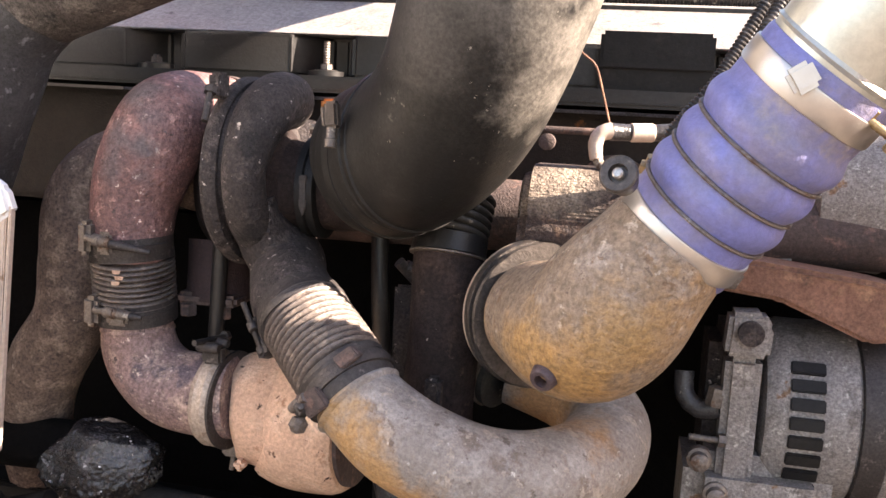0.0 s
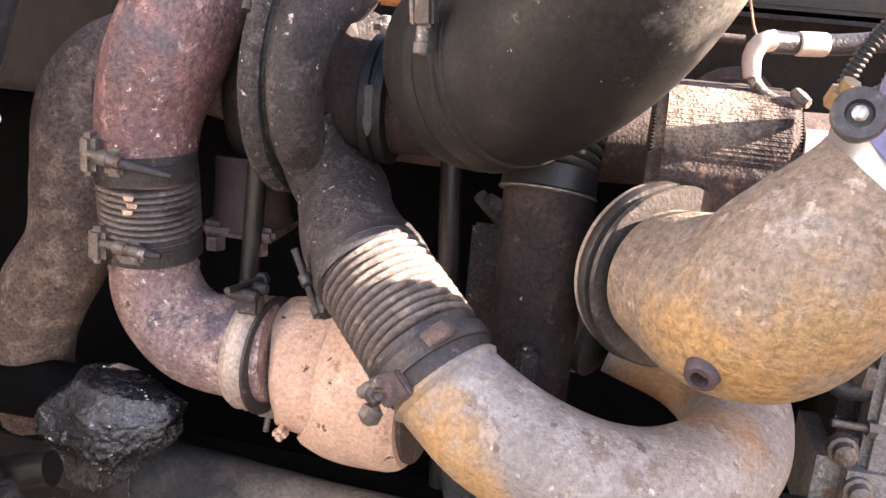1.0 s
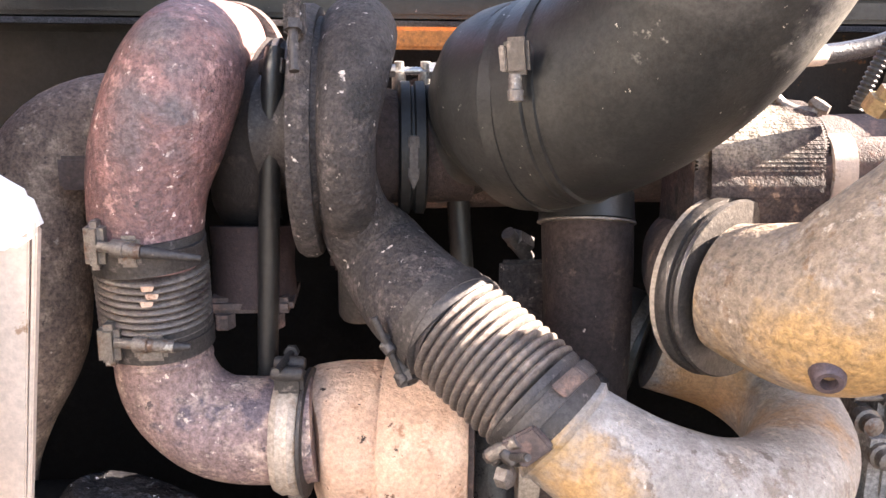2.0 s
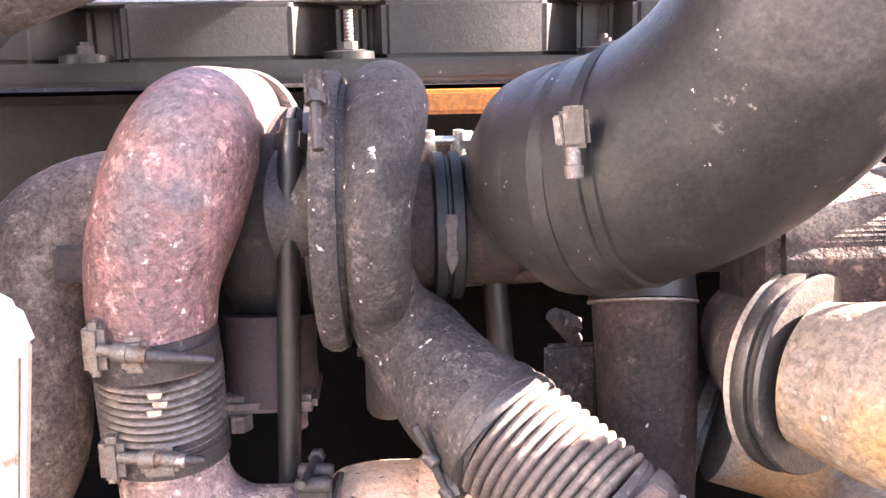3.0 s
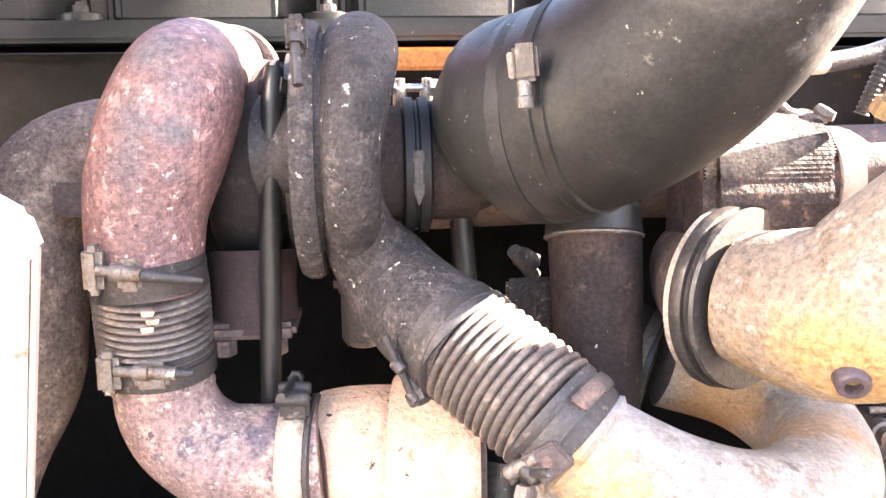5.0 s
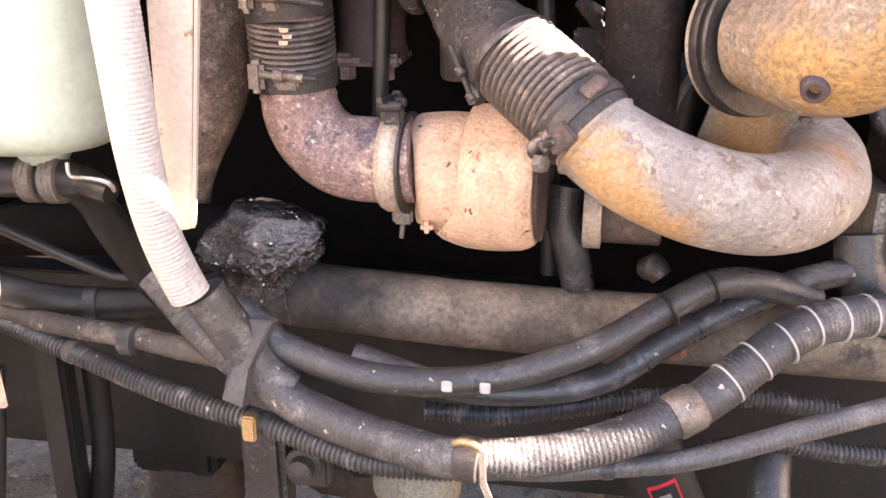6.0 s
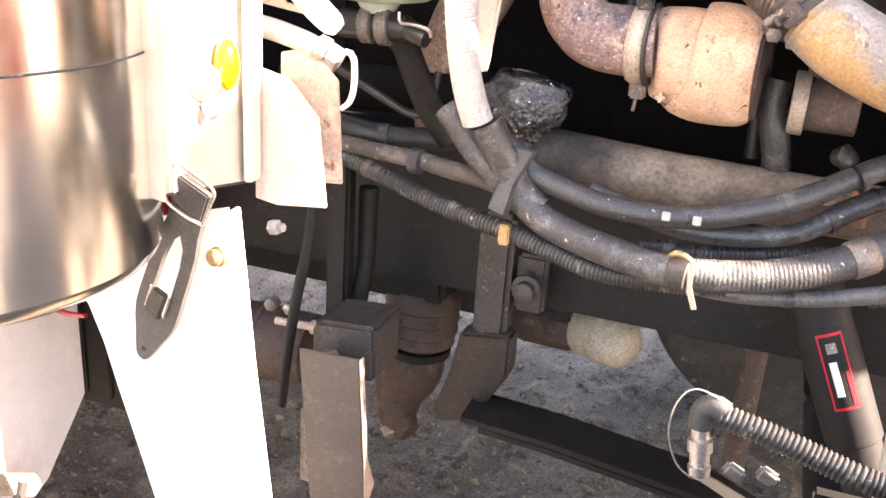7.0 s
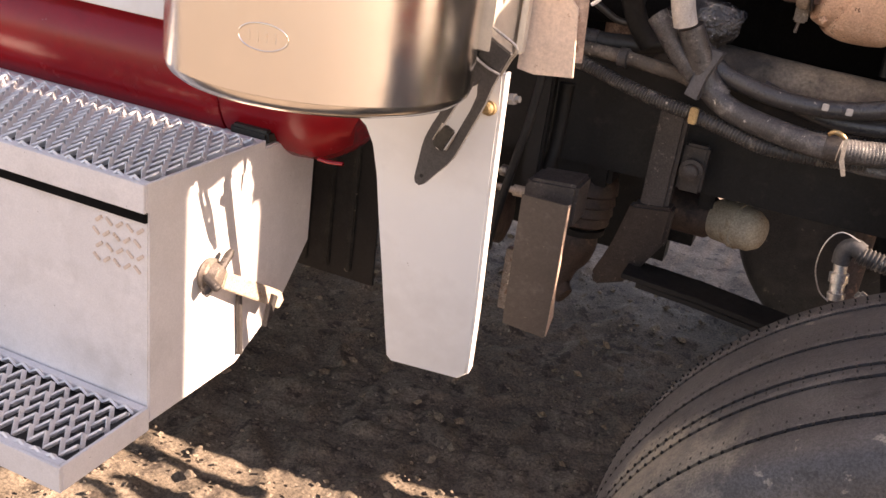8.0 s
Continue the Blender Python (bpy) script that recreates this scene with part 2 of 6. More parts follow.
MATTE_CREAM = material("faded_cream_paint", (0.40, 0.35, 0.27), 0.7, 0.0, [((0.22, 0.15, 0.09), 30, 0.58, 0.12)], 0.2, 50, 0.3)
DARK_DIRT_RUST = material("sooty_rust_iron", (0.026, 0.020, 0.019), 0.75, 0.0, [((0.052, 0.038, 0.035), 60, 0.56, 0.12)], 0.3, 60, 0.5)
RETURN_RUST = material("sooty_brown_pipe_steel", (0.027, 0.0185, 0.0175), 0.8, 0.0, [((0.046, 0.030, 0.026), 22, 0.50, 0.14), ((0.070, 0.046, 0.036), 60, 0.60, 0.06), ((0.36, 0.30, 0.26), 130, 0.70, 0.02)], 0.25, 60, 0.7, spec=0.25, speck=0.4)
ALUMINIUM = material("grey_aluminium_casting", (0.29, 0.265, 0.25), 0.6, 0.3, [((0.16, 0.14, 0.13), 40, 0.56, 0.12), ((0.42, 0.39, 0.36), 90, 0.60, 0.08), ((0.22, 0.13, 0.08), 26, 0.66, 0.05)], 0.25, 80, 0.6, speck=0.4)
WHITE_PAINT = material("white_paint", (0.80, 0.79, 0.78), 0.4, 0.0, [((0.70, 0.68, 0.66), 5, 0.52, 0.25), ((0.42, 0.38, 0.34), 45, 0.73, 0.02)], 0.03, 30, 0.05, speck=0.0)
WHITE_HOSE = material("pale_grey_hose", (0.43, 0.405, 0.385), 0.6, 0.0, [((0.30, 0.275, 0.255), 12, 0.54, 0.2), ((0.20, 0.17, 0.15), 60, 0.68, 0.04)], 0.12, 60, 0.3, speck=0.15)
CREAM_PIPE = material("cream_aluminium_pipe", (0.60, 0.60, 0.53), 0.35, 0.6, [((0.5, 0.46, 0.3), 20, 0.6, 0.1)], 0.1, 30, 0.1, speck=0.08)
RED_PAINT = material("dark_red_paint", (0.255, 0.006, 0.010), 0.24, 0.0, [((0.20, 0.006, 0.009), 8, 0.5, 0.3)], 0.10, 10, 0.02, coat=0.0, spec=0.42, speck=0.0)
RUBBER_TYRE = material("tyre_rubber", (0.047, 0.044, 0.046), 0.5, 0.0, [((0.085, 0.078, 0.075), 10, 0.5, 0.2), ((0.17, 0.15, 0.13), 34, 0.64, 0.05), ((0.022, 0.02, 0.02), 20, 0.62, 0.05)], 0.25, 80, 0.5, speck=0.5, stains_and_light=[((0.20, 0.165, 0.125), (-.395, -.14, .235), .12), ((0.17, 0.145, 0.115), (-.35, -.20, .30), .10)])
PALE_PLATE = material("pale_primer_plate", (0.64, 0.52, 0.44), 0.5, 0.1, [((0.34, 0.22, 0.15), 50, 0.63, 0.05)], 0.12, 40, 0.2, speck=0.12)
# the white spots paint glints of light on its folds
FOIL = material("crumpled_foil_with_glints", (0.016, 0.0155, 0.018), 0.14, 0.0, [((0.05, 0.048, 0.054), 30, 0.52, 0.10), ((0.20, 0.195, 0.21), 55, 0.63, 0.03), ((0.66, 0.64, 0.67), 80, 0.665, 0.012)], 0.3, 70, 1.4, 160, spec=1.0, speck=0.5, stains_and_light=[((0.060, 0.057, 0.06), (0, -.03, .062), .06)])
RESERVOIR = material("cloudy_green_plastic", (0.38, 0.46, 0.40), 0.45, 0.0, [((0.3, 0.36, 0.31), 20, 0.55, 0.2)], 0.1, 30, 0.05, speck=0.08)
GREY_RUBBER_STRAP = material("grey_rubber_strap", (0.055, 0.052, 0.053), 0.6, 0.0, [], 0.2, 60, 0.15)
ORANGE_PAINT = material("orange_engine_paint", (0.55, 0.20, 0.04), 0.5, 0.0, [((0.2, 0.09, 0.04), 60, 0.6, 0.1)], 0.2, 50, 0.2)
# the sun on the cover's top, put into a paler colour than its sides
COVER_TOP = material("sunlit_cover_top", (0.30, 0.28, 0.265), 0.5, 0.0, [((0.20, 0.185, 0.17), 8, 0.5, 0.2), ((0.10, 0.09, 0.085), 30, 0.62, 0.08)], 0.2, 40, 0.3)
V_BAND = material("pale_band_steel", (0.46, 0.37, 0.30), 0.5, 0.2, [((0.30, 0.20, 0.14), 40, 0.58, 0.1)], 0.2, 60, 0.3)
DUSTY_PIPE = material("dusty_dark_pipe", (0.12, 0.096, 0.08), 0.8, 0.0, [((0.23, 0.185, 0.145), 7, 0.46, 0.15), ((0.06, 0.05, 0.045), 20, 0.57, 0.1)], 0.25, 40, 0.6, speck=0.3, stains_and_light=[((0.022, 0.02, 0.02), (-.25, -.05, .01), .17), ((0.03, 0.027, 0.026), (-.15, -.06, -.03), .09)])
GEAR_RUST = material("greasy_rust_gear", (0.066, 0.044, 0.036), 0.55, 0.1, [((0.15, 0.10, 0.072), 16, 0.56, 0.12), ((0.03, 0.022, 0.02), 24, 0.54, 0.1)], 0.3, 50, 0.6)
DIRT = material("dry_dirt_ground", (0.165, 0.130, 0.100), 0.95, 0.0, [((0.22, 0.175, 0.135), 6, 0.5, 0.15), ((0.07, 0.053, 0.043), 18, 0.55, 0.08), ((0.30, 0.24, 0.18), 60, 0.62, 0.06)], 0.25, 30, 1.0, 90, speck=0.5)


# ---- helpers for building
LAY = Matrix()      # where the group of things now being built is laid: the bay, the hoses, then the rest


def thing(name, at, label, category, group="", kind=""):
    ob = tagged(new(name), label, category, group, kind)
    return ob if at is None else placed(ob, LAY @ Vector(at))


def turned(old, new_at, old_axis, new_axis):
    """The move that takes a point and an axis of the drawing to where they sit on the engine."""
    q = Vector(old_axis).rotation_difference(Vector(new_axis)).to_matrix().to_4x4()
    return Matrix.Translation(new_at) @ q @ Matrix.Translation(-Vector(old))


def placed(ob, at):
    ob.location = at
    return ob


def origin(ob):
    p = Vector(ob.location)
    while ob.parent:
        ob = ob.parent
        p = p + Vector(ob.location)
    return p


def part(name, bm, mat, parent=None, label="", smooth=True, at=None):
    """Links a bmesh that is written in world coordinates as one mesh object."""
    me = bpy.data.meshes.new(name)
    base = origin(parent) if parent else Vector(at or (0, 0, 0))
    bmesh.ops.transform(bm, verts=bm.verts, matrix=Matrix.Translation(-base) @ LAY)
    bmesh.ops.recalc_face_normals(bm, faces=bm.faces)
    bm.to_mesh(me)
    bm.free()
    me.materials.append(mat)
    if smooth:
        me.polygons.foreach_set("use_smooth", [True] * len(me.polygons))
        me.set_sharp_from_angle(angle=radians(38))
    ob = new(name, me)
    if parent:
        ob.parent = parent
    else:
        ob.location = base
    if label:
        ob["label"] = label
    return ob


def spline(nodes, step=0.008):
    """Catmull-Rom through nodes of (x, y, z, radius), resampled."""
    p = [np.array(n, float) for n in nodes]
    p = [2 * p[0] - p[1]] + p + [2 * p[-1] - p[-2]]
    out = []
    for i in range(1, len(p) - 2):
        n = max(2, int(np.linalg.norm(p[i + 1][:3] - p[i][:3]) / step))
        for k in range(n):
            u = k / n
            out.append(0.5 * (2 * p[i] + (p[i + 1] - p[i - 1]) * u + (2 * p[i - 1] - 5 * p[i] + 4 * p[i + 1] - p[i + 2]) * u * u
                              + (3 * p[i] - p[i - 1] - 3 * p[i + 1] + p[i + 2]) * u ** 3))
    out.append(p[-2])
    return out


def rings(bm, path, seg=28, cap=True, axis=None):
    """A tube round a list of (x, y, z, radius)."""
    pts = [Vector(q[:3]) for q in path]
    tang = [(pts[min(i + 1, len(pts) - 1)] - pts[max(i - 1, 0)]).normalized() for i in range(len(pts))]
    if axis is not None:
        tang = [axis] * len(pts)
    up = Vector((0, 0, 1)) if abs(tang[0].z) < 0.9 else Vector((0, 1, 0))
    side = tang[0].cross(up).normalized()
    loops = []
    for q, c, t in zip(path, pts, tang):
        side = (side - t * side.dot(t)).normalized()
        b = t.cross(side)
        loops.append([bm.verts.new(c + (side * math.cos(k * math.tau / seg) + b * math.sin(k * math.tau / seg)) * q[3]) for k in range(seg)])
    for a, b in zip(loops, loops[1:]):
        for k in range(seg):
            bm.faces.new((a[k], a[(k + 1) % seg], b[(k + 1) % seg], b[k]))
    if cap:
        bm.faces.new(loops[0][::-1])
        bm.faces.new(loops[-1])
    return bm


def tube(nodes, step=0.008, seg=28, wobble=0.0, seed=0):
    bm = rings(bmesh.new(), spline(nodes, step), seg)
    if wobble:
        for v in bm.verts:
            d = noise.noise_vector(v.co * 22 + Vector((seed, 0, 0)))
            v.co += d * wobble
    return bm


def straight(a, b, profile, seg=36):
    """Turned form: profile of (fraction along a to b, radius)."""
    a, b = Vector(a), Vector(b)
    return rings(bmesh.new(), [(*(a.lerp(b, f)), r) for f, r in profile], seg, axis=(b - a).normalized())


def corrugated(a, b, r, depth, count, seg=40):
    """Bellows: rounded crests with narrow deep gaps."""
    prof = []
    for i in range(count):
        for f, h in ((0, -1.0), (.12, -.15), (.28, .7), (.5, 1.0), (.72, .7), (.88, -.15)):
            prof.append(((i + f) / count, r + depth * h))
    prof.append((1.0, r - depth))
    return straight(a, b, prof, seg)


def box(bm, lo, hi, bevel=0.0, turn=None):
    m = Matrix.Translation([(p + q) / 2 for p, q in zip(lo, hi)])
    if turn is not None:
        m = m @ turn
    m = m @ Matrix.Diagonal([q - p for p, q in zip(lo, hi)] + [1])
    r = bmesh.ops.create_cube(bm, size=1, matrix=m)
    if bevel:
        es = list({e for v in r["verts"] for e in v.link_edges})
        bmesh.ops.bevel(bm, geom=es, offset=bevel, segments=2, affect="EDGES")
    return bm


def slab(outline, offset, bevel=0.0):
    """A plate: a closed outline of world points, thickened by the vector offset."""
    bm = bmesh.new()
    vs = [bm.verts.new(p) for p in outline]
    f = bm.faces.new(vs)
    r = bmesh.ops.extrude_face_region(bm, geom=[f])
    bmesh.ops.translate(bm, verts=[v for v in r["geom"] if isinstance(v, bmesh.types.BMVert)], vec=offset)
    if bevel:
        bmesh.ops.bevel(bm, geom=list(bm.edges), offset=bevel, segments=2, affect="EDGES")
    return bm


def band(center, axis, r, width, thick=0.002, seg=44, bead=0.0):
    c, ax = Vector(center), Vector(axis).normalized()
    prof = [(0, r), (0, r + thick), (0.3, r + thick + bead), (0.7, r + thick + bead), (1, r + thick), (1, r)]
    return straight(c - ax * width / 2, c + ax * width / 2, prof, seg)


def scatter(verts, faces, mats):
    """One bmesh of many copies of a small form."""
    v = np.array(verts, float)
    allv, allf = [], []
    for m in mats:
        k = len(allv)
        a = np.array(m)
        allv += (v @ a[:3, :3].T + a[:3, 3]).tolist()
        allf += [[k + i for i in f] for f in faces]
    me = bpy.data.meshes.new("scatter")
    me.from_pydata(allv, [], allf)
    bm = bmesh.new()
    bm.from_mesh(me)
    bpy.data.meshes.remove(me)
    return bm


CUBE = ([(x, y, z) for x in (-.5, .5) for y in (-.5, .5) for z in (-.5, .5)], [(0, 1, 3, 2), (4, 6, 7, 5), (0, 4, 5, 1), (2, 3, 7, 6), (0, 2, 6, 4), (1, 5, 7, 3)])
OCTA = ([(1, 0, 0), (-1, 0, 0), (0, 1, 0), (0, -1, 0), (0, 0, 1), (0, 0, -1), (.7, .7, .3), (-.7, -.6, .35)], [(4, 0, 6), (4, 6, 2), (0, 5, 2, 6), (4, 2, 1), (4, 1, 7), (4, 7, 3), (1, 5, 3, 7), (4, 3, 0), (5, 0, 3), (5, 1, 2)])


def bolt(p, axis, length, r, head=0.0, seg=12):
    """A threaded bolt with a hexagon nut."""
    bm = bmesh.new()
    p, ax = Vector(p), Vector(axis).normalized()
    prof = []
    n = max(4, int(length / 0.0016))
    for i in range(n + 1):
        prof.append((*(p + ax * length * i / n), r * (1.0 if i % 2 else 0.86)))
    rings(bm, prof, seg)
    if head:
        rings(bm, [(*(p - ax * 0.001), head), (*(p + ax * head * 0.9), head)], 6)
    return bm


def loom(nodes, pitch=0.004, depth=0.0012, seg=20):
    """A corrugated split loom: a tube whose radius steps along its length."""
    fine = spline(nodes, pitch / 4)
    return rings(bmesh.new(), [(*q[:3], q[3] - (depth if (i // 2) % 2 else 0)) for i, q in enumerate(fine)], seg)


def ribbed(nodes, pitch, depth, seg=24):
    """A hose with a spiral of raised wraps."""
    fine = spline(nodes, 0.003)
    k = max(1, int(pitch / 0.003))
    return rings(bmesh.new(), [(*q[:3], q[3] + (depth if i % k == 0 else 0)) for i, q in enumerate(fine)], seg)


def clamp_parts(center, axis, r, width, parent, bolt_at, mat=None, bolt_axis=None, thick=0.0018):
    """A band clamp with a trunnion block and a T-bolt at the direction bolt_at from its centre."""
    mat = mat or CLAMP
    c, ax = Vector(center), Vector(axis).normalized()
    b = part("band", band(c, ax, r, width, thick, bead=0.0008), mat, parent)
    d = Vector(bolt_at)
    d = (d - ax * d.dot(ax)).normalized()
    tan = Vector(bolt_axis).normalized() if bolt_axis else ax.cross(d)
    p = c + d * (r + 0.006)
    for s in (-1, 1):
        q = p + tan * 0.012 * s
        part("trunnion", straight(q - ax * width * .48, q + ax * width * .48, [(0, .0035), (.08, .0045), (.92, .0045), (1, .0035)], 14), mat, parent)
    part("t_bolt", bolt(p - tan * 0.016, tan, 0.052, 0.0028, 0.0052), mat, parent)
    return b


# ---- the ground and the truck's large forms
GROUND = -0.06
bm = bmesh.new()
bmesh.ops.create_grid(bm, x_segments=460, y_segments=460, size=1)
for v in bm.verts:
    v.co.x, v.co.y = v.co.x * (2.4 + 900 * abs(v.co.x) ** 9) - 0.5, v.co.y * (2.4 + 900 * abs(v.co.y) ** 9) + 1.0
    k = math.exp(-((v.co.x + 0.5) ** 2 + (v.co.y - 1) ** 2) / 12)
    lump = noise.noise(v.co * 13 + noise.noise_vector(v.co * 7) * .5)
    v.co.z = GROUND + k * (0.014 * noise.noise(v.co * 3) + 0.010 * abs(noise.noise(v.co * 9)) + 0.024 * max(0, lump) ** .7 + 0.012 * abs(noise.noise(v.co * 31)) - 0.022)
tagged(part("ground", bm, DIRT), "dry brown dirt ground with packed clods", "ground", kind="structure")

# loose stones and clods, uncountable
rng = random.Random(4)
stones = []
for i in range(4200):
    s = rng.uniform(.002, .008) * (2.6 if i % 11 == 0 else 1)
    m = pose(rng.uniform(-1.9, .3), rng.uniform(.35, 2.6), GROUND + s * .15, rng.uniform(-25, 25), rng.uniform(-25, 25), rng.uniform(0, 360))
    stones.append(m @ Matrix.Diagonal((s, s * rng.uniform(.6, 1), s * rng.uniform(.4, .7), 1)))
bm = scatter(*OCTA, stones)
tagged(part("gravel", bm, DIRT), "loose dirt clods and small stones", "gravel", kind="stuff")

# frame rails
rail = thing("frame_rail", (-0.5, 0.95, 0.94), "black painted steel truck frame rail with bolted flanges", "frame rail", kind="structure")
part("web", box(bmesh.new(), (-3.5, 0.972, 0.784), (.46, 0.980, 1.03), 0.002), BLACK_PAINT, rail)
for z in (0.784, 1.022):
    part("flange", box(bmesh.new(), (-3.5, 0.9805, z), (.46, 1.05, z + 0.008), 0.002), BLACK_PAINT, rail)
far = thing("frame_rail", (-0.5, 1.68, 0.94), "black painted steel truck frame rail on the far side", "frame rail", kind="structure")
part("web", box(bmesh.new(), (-3.5, 1.66, 0.83), (1.3, 1.668, 1.075), 0.002), BLACK_PAINT, far)
for x in (-2.2, .34):
    part("crossmember", box(bmesh.new(), (x, 1.051, 0.85), (x + .1, 1.659, 0.97), 0.004), BLACK_PAINT, rail)
# unseen walls that close the bay to light: firewall and radiator
fire = thing("firewall", (-1.1, 1.4, 1.5), "black insulated cab firewall closing the engine bay", "firewall", kind="structure")
part("sheet", box(bmesh.new(), (-1.16, .72, 1.0), (-1.12, 2.3, 2.3), .006), SOOT_SHADE, fire)
rad = thing("radiator", (.75, 1.3, 1.1), "unseen black wall at the front of the bay, for a radiator", "radiator", kind="structure")
part("core", slab([(.72, 1.075, .62), (.72, 1.02, 1.16), (.72, .96, 1.185), (.72, .96, 1.62), (.72, 1.75, 1.62), (.72, 1.75, .62)], (.08, 0, 0), .004), SOOT_SHADE, rad)
# added blocks, placed to shade the elbow, grey pipe and blue hose
part("cooler_sun_screen", slab([(.70, .80, 1.33), (.70, .80, 1.60), (.70, .748, 1.63), (.70, .748, 1.80), (.70, .955, 1.80), (.70, .955, 1.33)], (.10, 0, 0), .008), SOOT_SHADE, rad)
part("upper_sun_screen", box(bmesh.new(), (.70, .725, 1.801), (.80, .80, 1.90), .02), SOOT_SHADE, rad)
# unseen bar added low in front to stop the sun under the truck
bump = thing("front_sun_stop", (1.3, 1.3, .5), "plain dark bar added out of view, closing the front of the truck", "bumper", kind="structure")
part("bar", box(bmesh.new(), (1.25, -.25, .22), (1.32, 2.72, .719), .02), BLACK_PAINT, bump)
# unseen shells, cut to keep the sun off parts of bay and ground
hood = thing("hood_sun_screen", (1.38, 1.3, 1.5), "unseen dark red screen for a tilted hood, shaping the sunlight", "hood", kind="structure")
part("shell", slab([(1.35, 1.11, .72), (1.35, 1.09, 1.30), (1.35, 1.00, 1.64), (1.35, .95, 1.66), (1.35, .95, 2.15), (1.35, 3.7, 2.15), (1.35, 3.7, .72)], (.05, 0, 0), .01), RED_PAINT, hood)
part("side_shell", box(bmesh.new(), (1.35, -.25, .72), (1.40, .582, 2.5), .02), RED_PAINT, hood)
# far-side screens, added to hold back skylight and hide sunlit ground
far_side = thing("far_side_screen", (-.2, 2.35, 1.0), "dirt-coloured screen added along the far side to hold back light", "fender", kind="structure")
part("sheet", box(bmesh.new(), (-3.6, 2.40, .40), (1.2, 2.43, 1.5), .006), DIRT, far_side)

part("lower_screen", box(bmesh.new(), (-.05, 2.64, -.03), (1.2, 2.66, .62), .006), BLACK_PAINT, far_side)
# a dark block added to hide sunlit ground beyond the far side
tank = thing("far_ground_screen", (-2.2, 2.3, .4), "dark block added on the far side to hide sunlit ground", "fuel tank", kind="structure")
part("shell", box(bmesh.new(), (-3.6, 2.14, .14), (-.56, 2.39, .80), .08), BLACK_PAINT, tank)

# the engine and all that is bolted to it stand a little askew in the frame
BAY = Matrix(((1.01727, -.02396, -.00328, .03539), (.02393, 1.01723, -.0095, .00358), (.0035, .00942, 1.01751, -.0194), (0, 0, 0, 1)))
LAY = BAY

# engine
engine = thing("engine_block", (-0.2, 1.3, 0.9), "dark sooty diesel engine block between the frame rails", "engine")
part("block", box(bmesh.new(), (-0.95, 1.26, 0.72), (0.6, 1.52, 1.36), 0.02), SOOT_SHADE, engine)
part("oil_pan", box(bmesh.new(), (-0.9, 1.30, 0.69), (0.3, 1.50, 0.7195), 0.03), SOOT_SHADE, engine)
part("head", box(bmesh.new(), (-0.93, 1.14, 1.36), (0.58, 1.52, 1.512), 0.008), HEAD_PAINT, engine)
for x in (-.8, .4):
    part("engine_mount", box(bmesh.new(), (x, 1.02, .86), (x + .12, 1.27, .96), .01), BLACK_PAINT, engine)
for i in range(2, 6):
    x = -.78 + .262 * i
    part("exhaust_port", straight((x, 1.03, 1.42), (x, 1.15, 1.42), [(0, .034), (.75, .034), (.78, .046), (1, .046)], 20), DARK_RUST, engine)
part("exhaust_manifold", tube([(-.42, 1.025, 1.40, .036), (-.3, 1.02, 1.395, .04), (0, 1.02, 1.40, .038), (.5, 1.03, 1.41, .036)], .03, wobble=.002), DARK_RUST, engine)

# valve cover with bolt recesses along its side
LAY = BAY @ Matrix.Translation((0, 0, .007))
cover = thing("valve_cover", (-0.2, 1.3, 1.52), "black plastic valve cover with bolt recesses", "valve cover")
REC = [-.80 + .226 * i for i in range(6)]
outline = [(-.98, 1.48), (-.98, 1.125)]
for x in REC:
    for dx, dy in ((-.052, 0), (-.046, .004), (-.018, .040), (-.010, .048), (.012, .050), (.020, .044), (.026, .006), (.032, 0)):
        outline.append((x + dx, 1.125 + dy))
outline += [(.58, 1.125), (.58, 1.48)]
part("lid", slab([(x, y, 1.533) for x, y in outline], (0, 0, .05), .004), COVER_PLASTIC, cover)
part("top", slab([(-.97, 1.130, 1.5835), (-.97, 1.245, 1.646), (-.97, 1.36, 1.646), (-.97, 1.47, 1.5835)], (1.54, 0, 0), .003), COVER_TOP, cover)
for y in (1.225,):
    z = 1.5835 + (y - 1.130) * .5435
    part("ridge", box(bmesh.new(), (-.95, y, z), (.55, y + .006, z + .0055), .001), COVER_PLASTIC, cover)
part("flange", slab([(-.98, 1.078, 1.513), (.58, 1.078, 1.513), (.58, 1.5, 1.513), (-.98, 1.5, 1.513)], (0, 0, .0195), .004), COVER_PLASTIC, cover)
part("head_ledge", box(bmesh.new(), (-.33, 1.05, 1.486), (-.15, 1.0775, 1.506), .003), ORANGE_PAINT, engine, "orange painted ledge")
for i, x in enumerate(REC):
    b = part("bolt_boss", straight((x, 1.118, 1.5325), (x, 1.118, 1.541), [(0, .022), (.8, .022), (.9, .014), (1, .014)], 20), COVER_PLASTIC, cover)
    part("cover_bolt", bolt((x, 1.118, 1.541), (0, 0, 1), .010 if i != 2 else .034, .0042, .0075), DARK_STEEL if i != 2 else CLAMP, b)
for k, (dy, dz) in enumerate(((0, 0), (.035, .004))):
    w = thing("wiring_loom", (-.5, 1.22 + dy, 1.62), "black corrugated wiring loom lying on the valve cover", "loom", "looms on the valve cover")
    part("loom", loom([(-.63, 1.25 + dy, 1.655, .0135), (-.59, 1.25 + dy, 1.672 + dz, .0135), (-.52, 1.25 + dy, 1.682 - .012 * k, .0135), (-.41, 1.26 + dy, 1.664 + dz, .0135), (-.2, 1.27 + dy, 1.661, .0135), (.3, 1.28 + dy, 1.661, .0135)]), LOOM_PLASTIC, w)
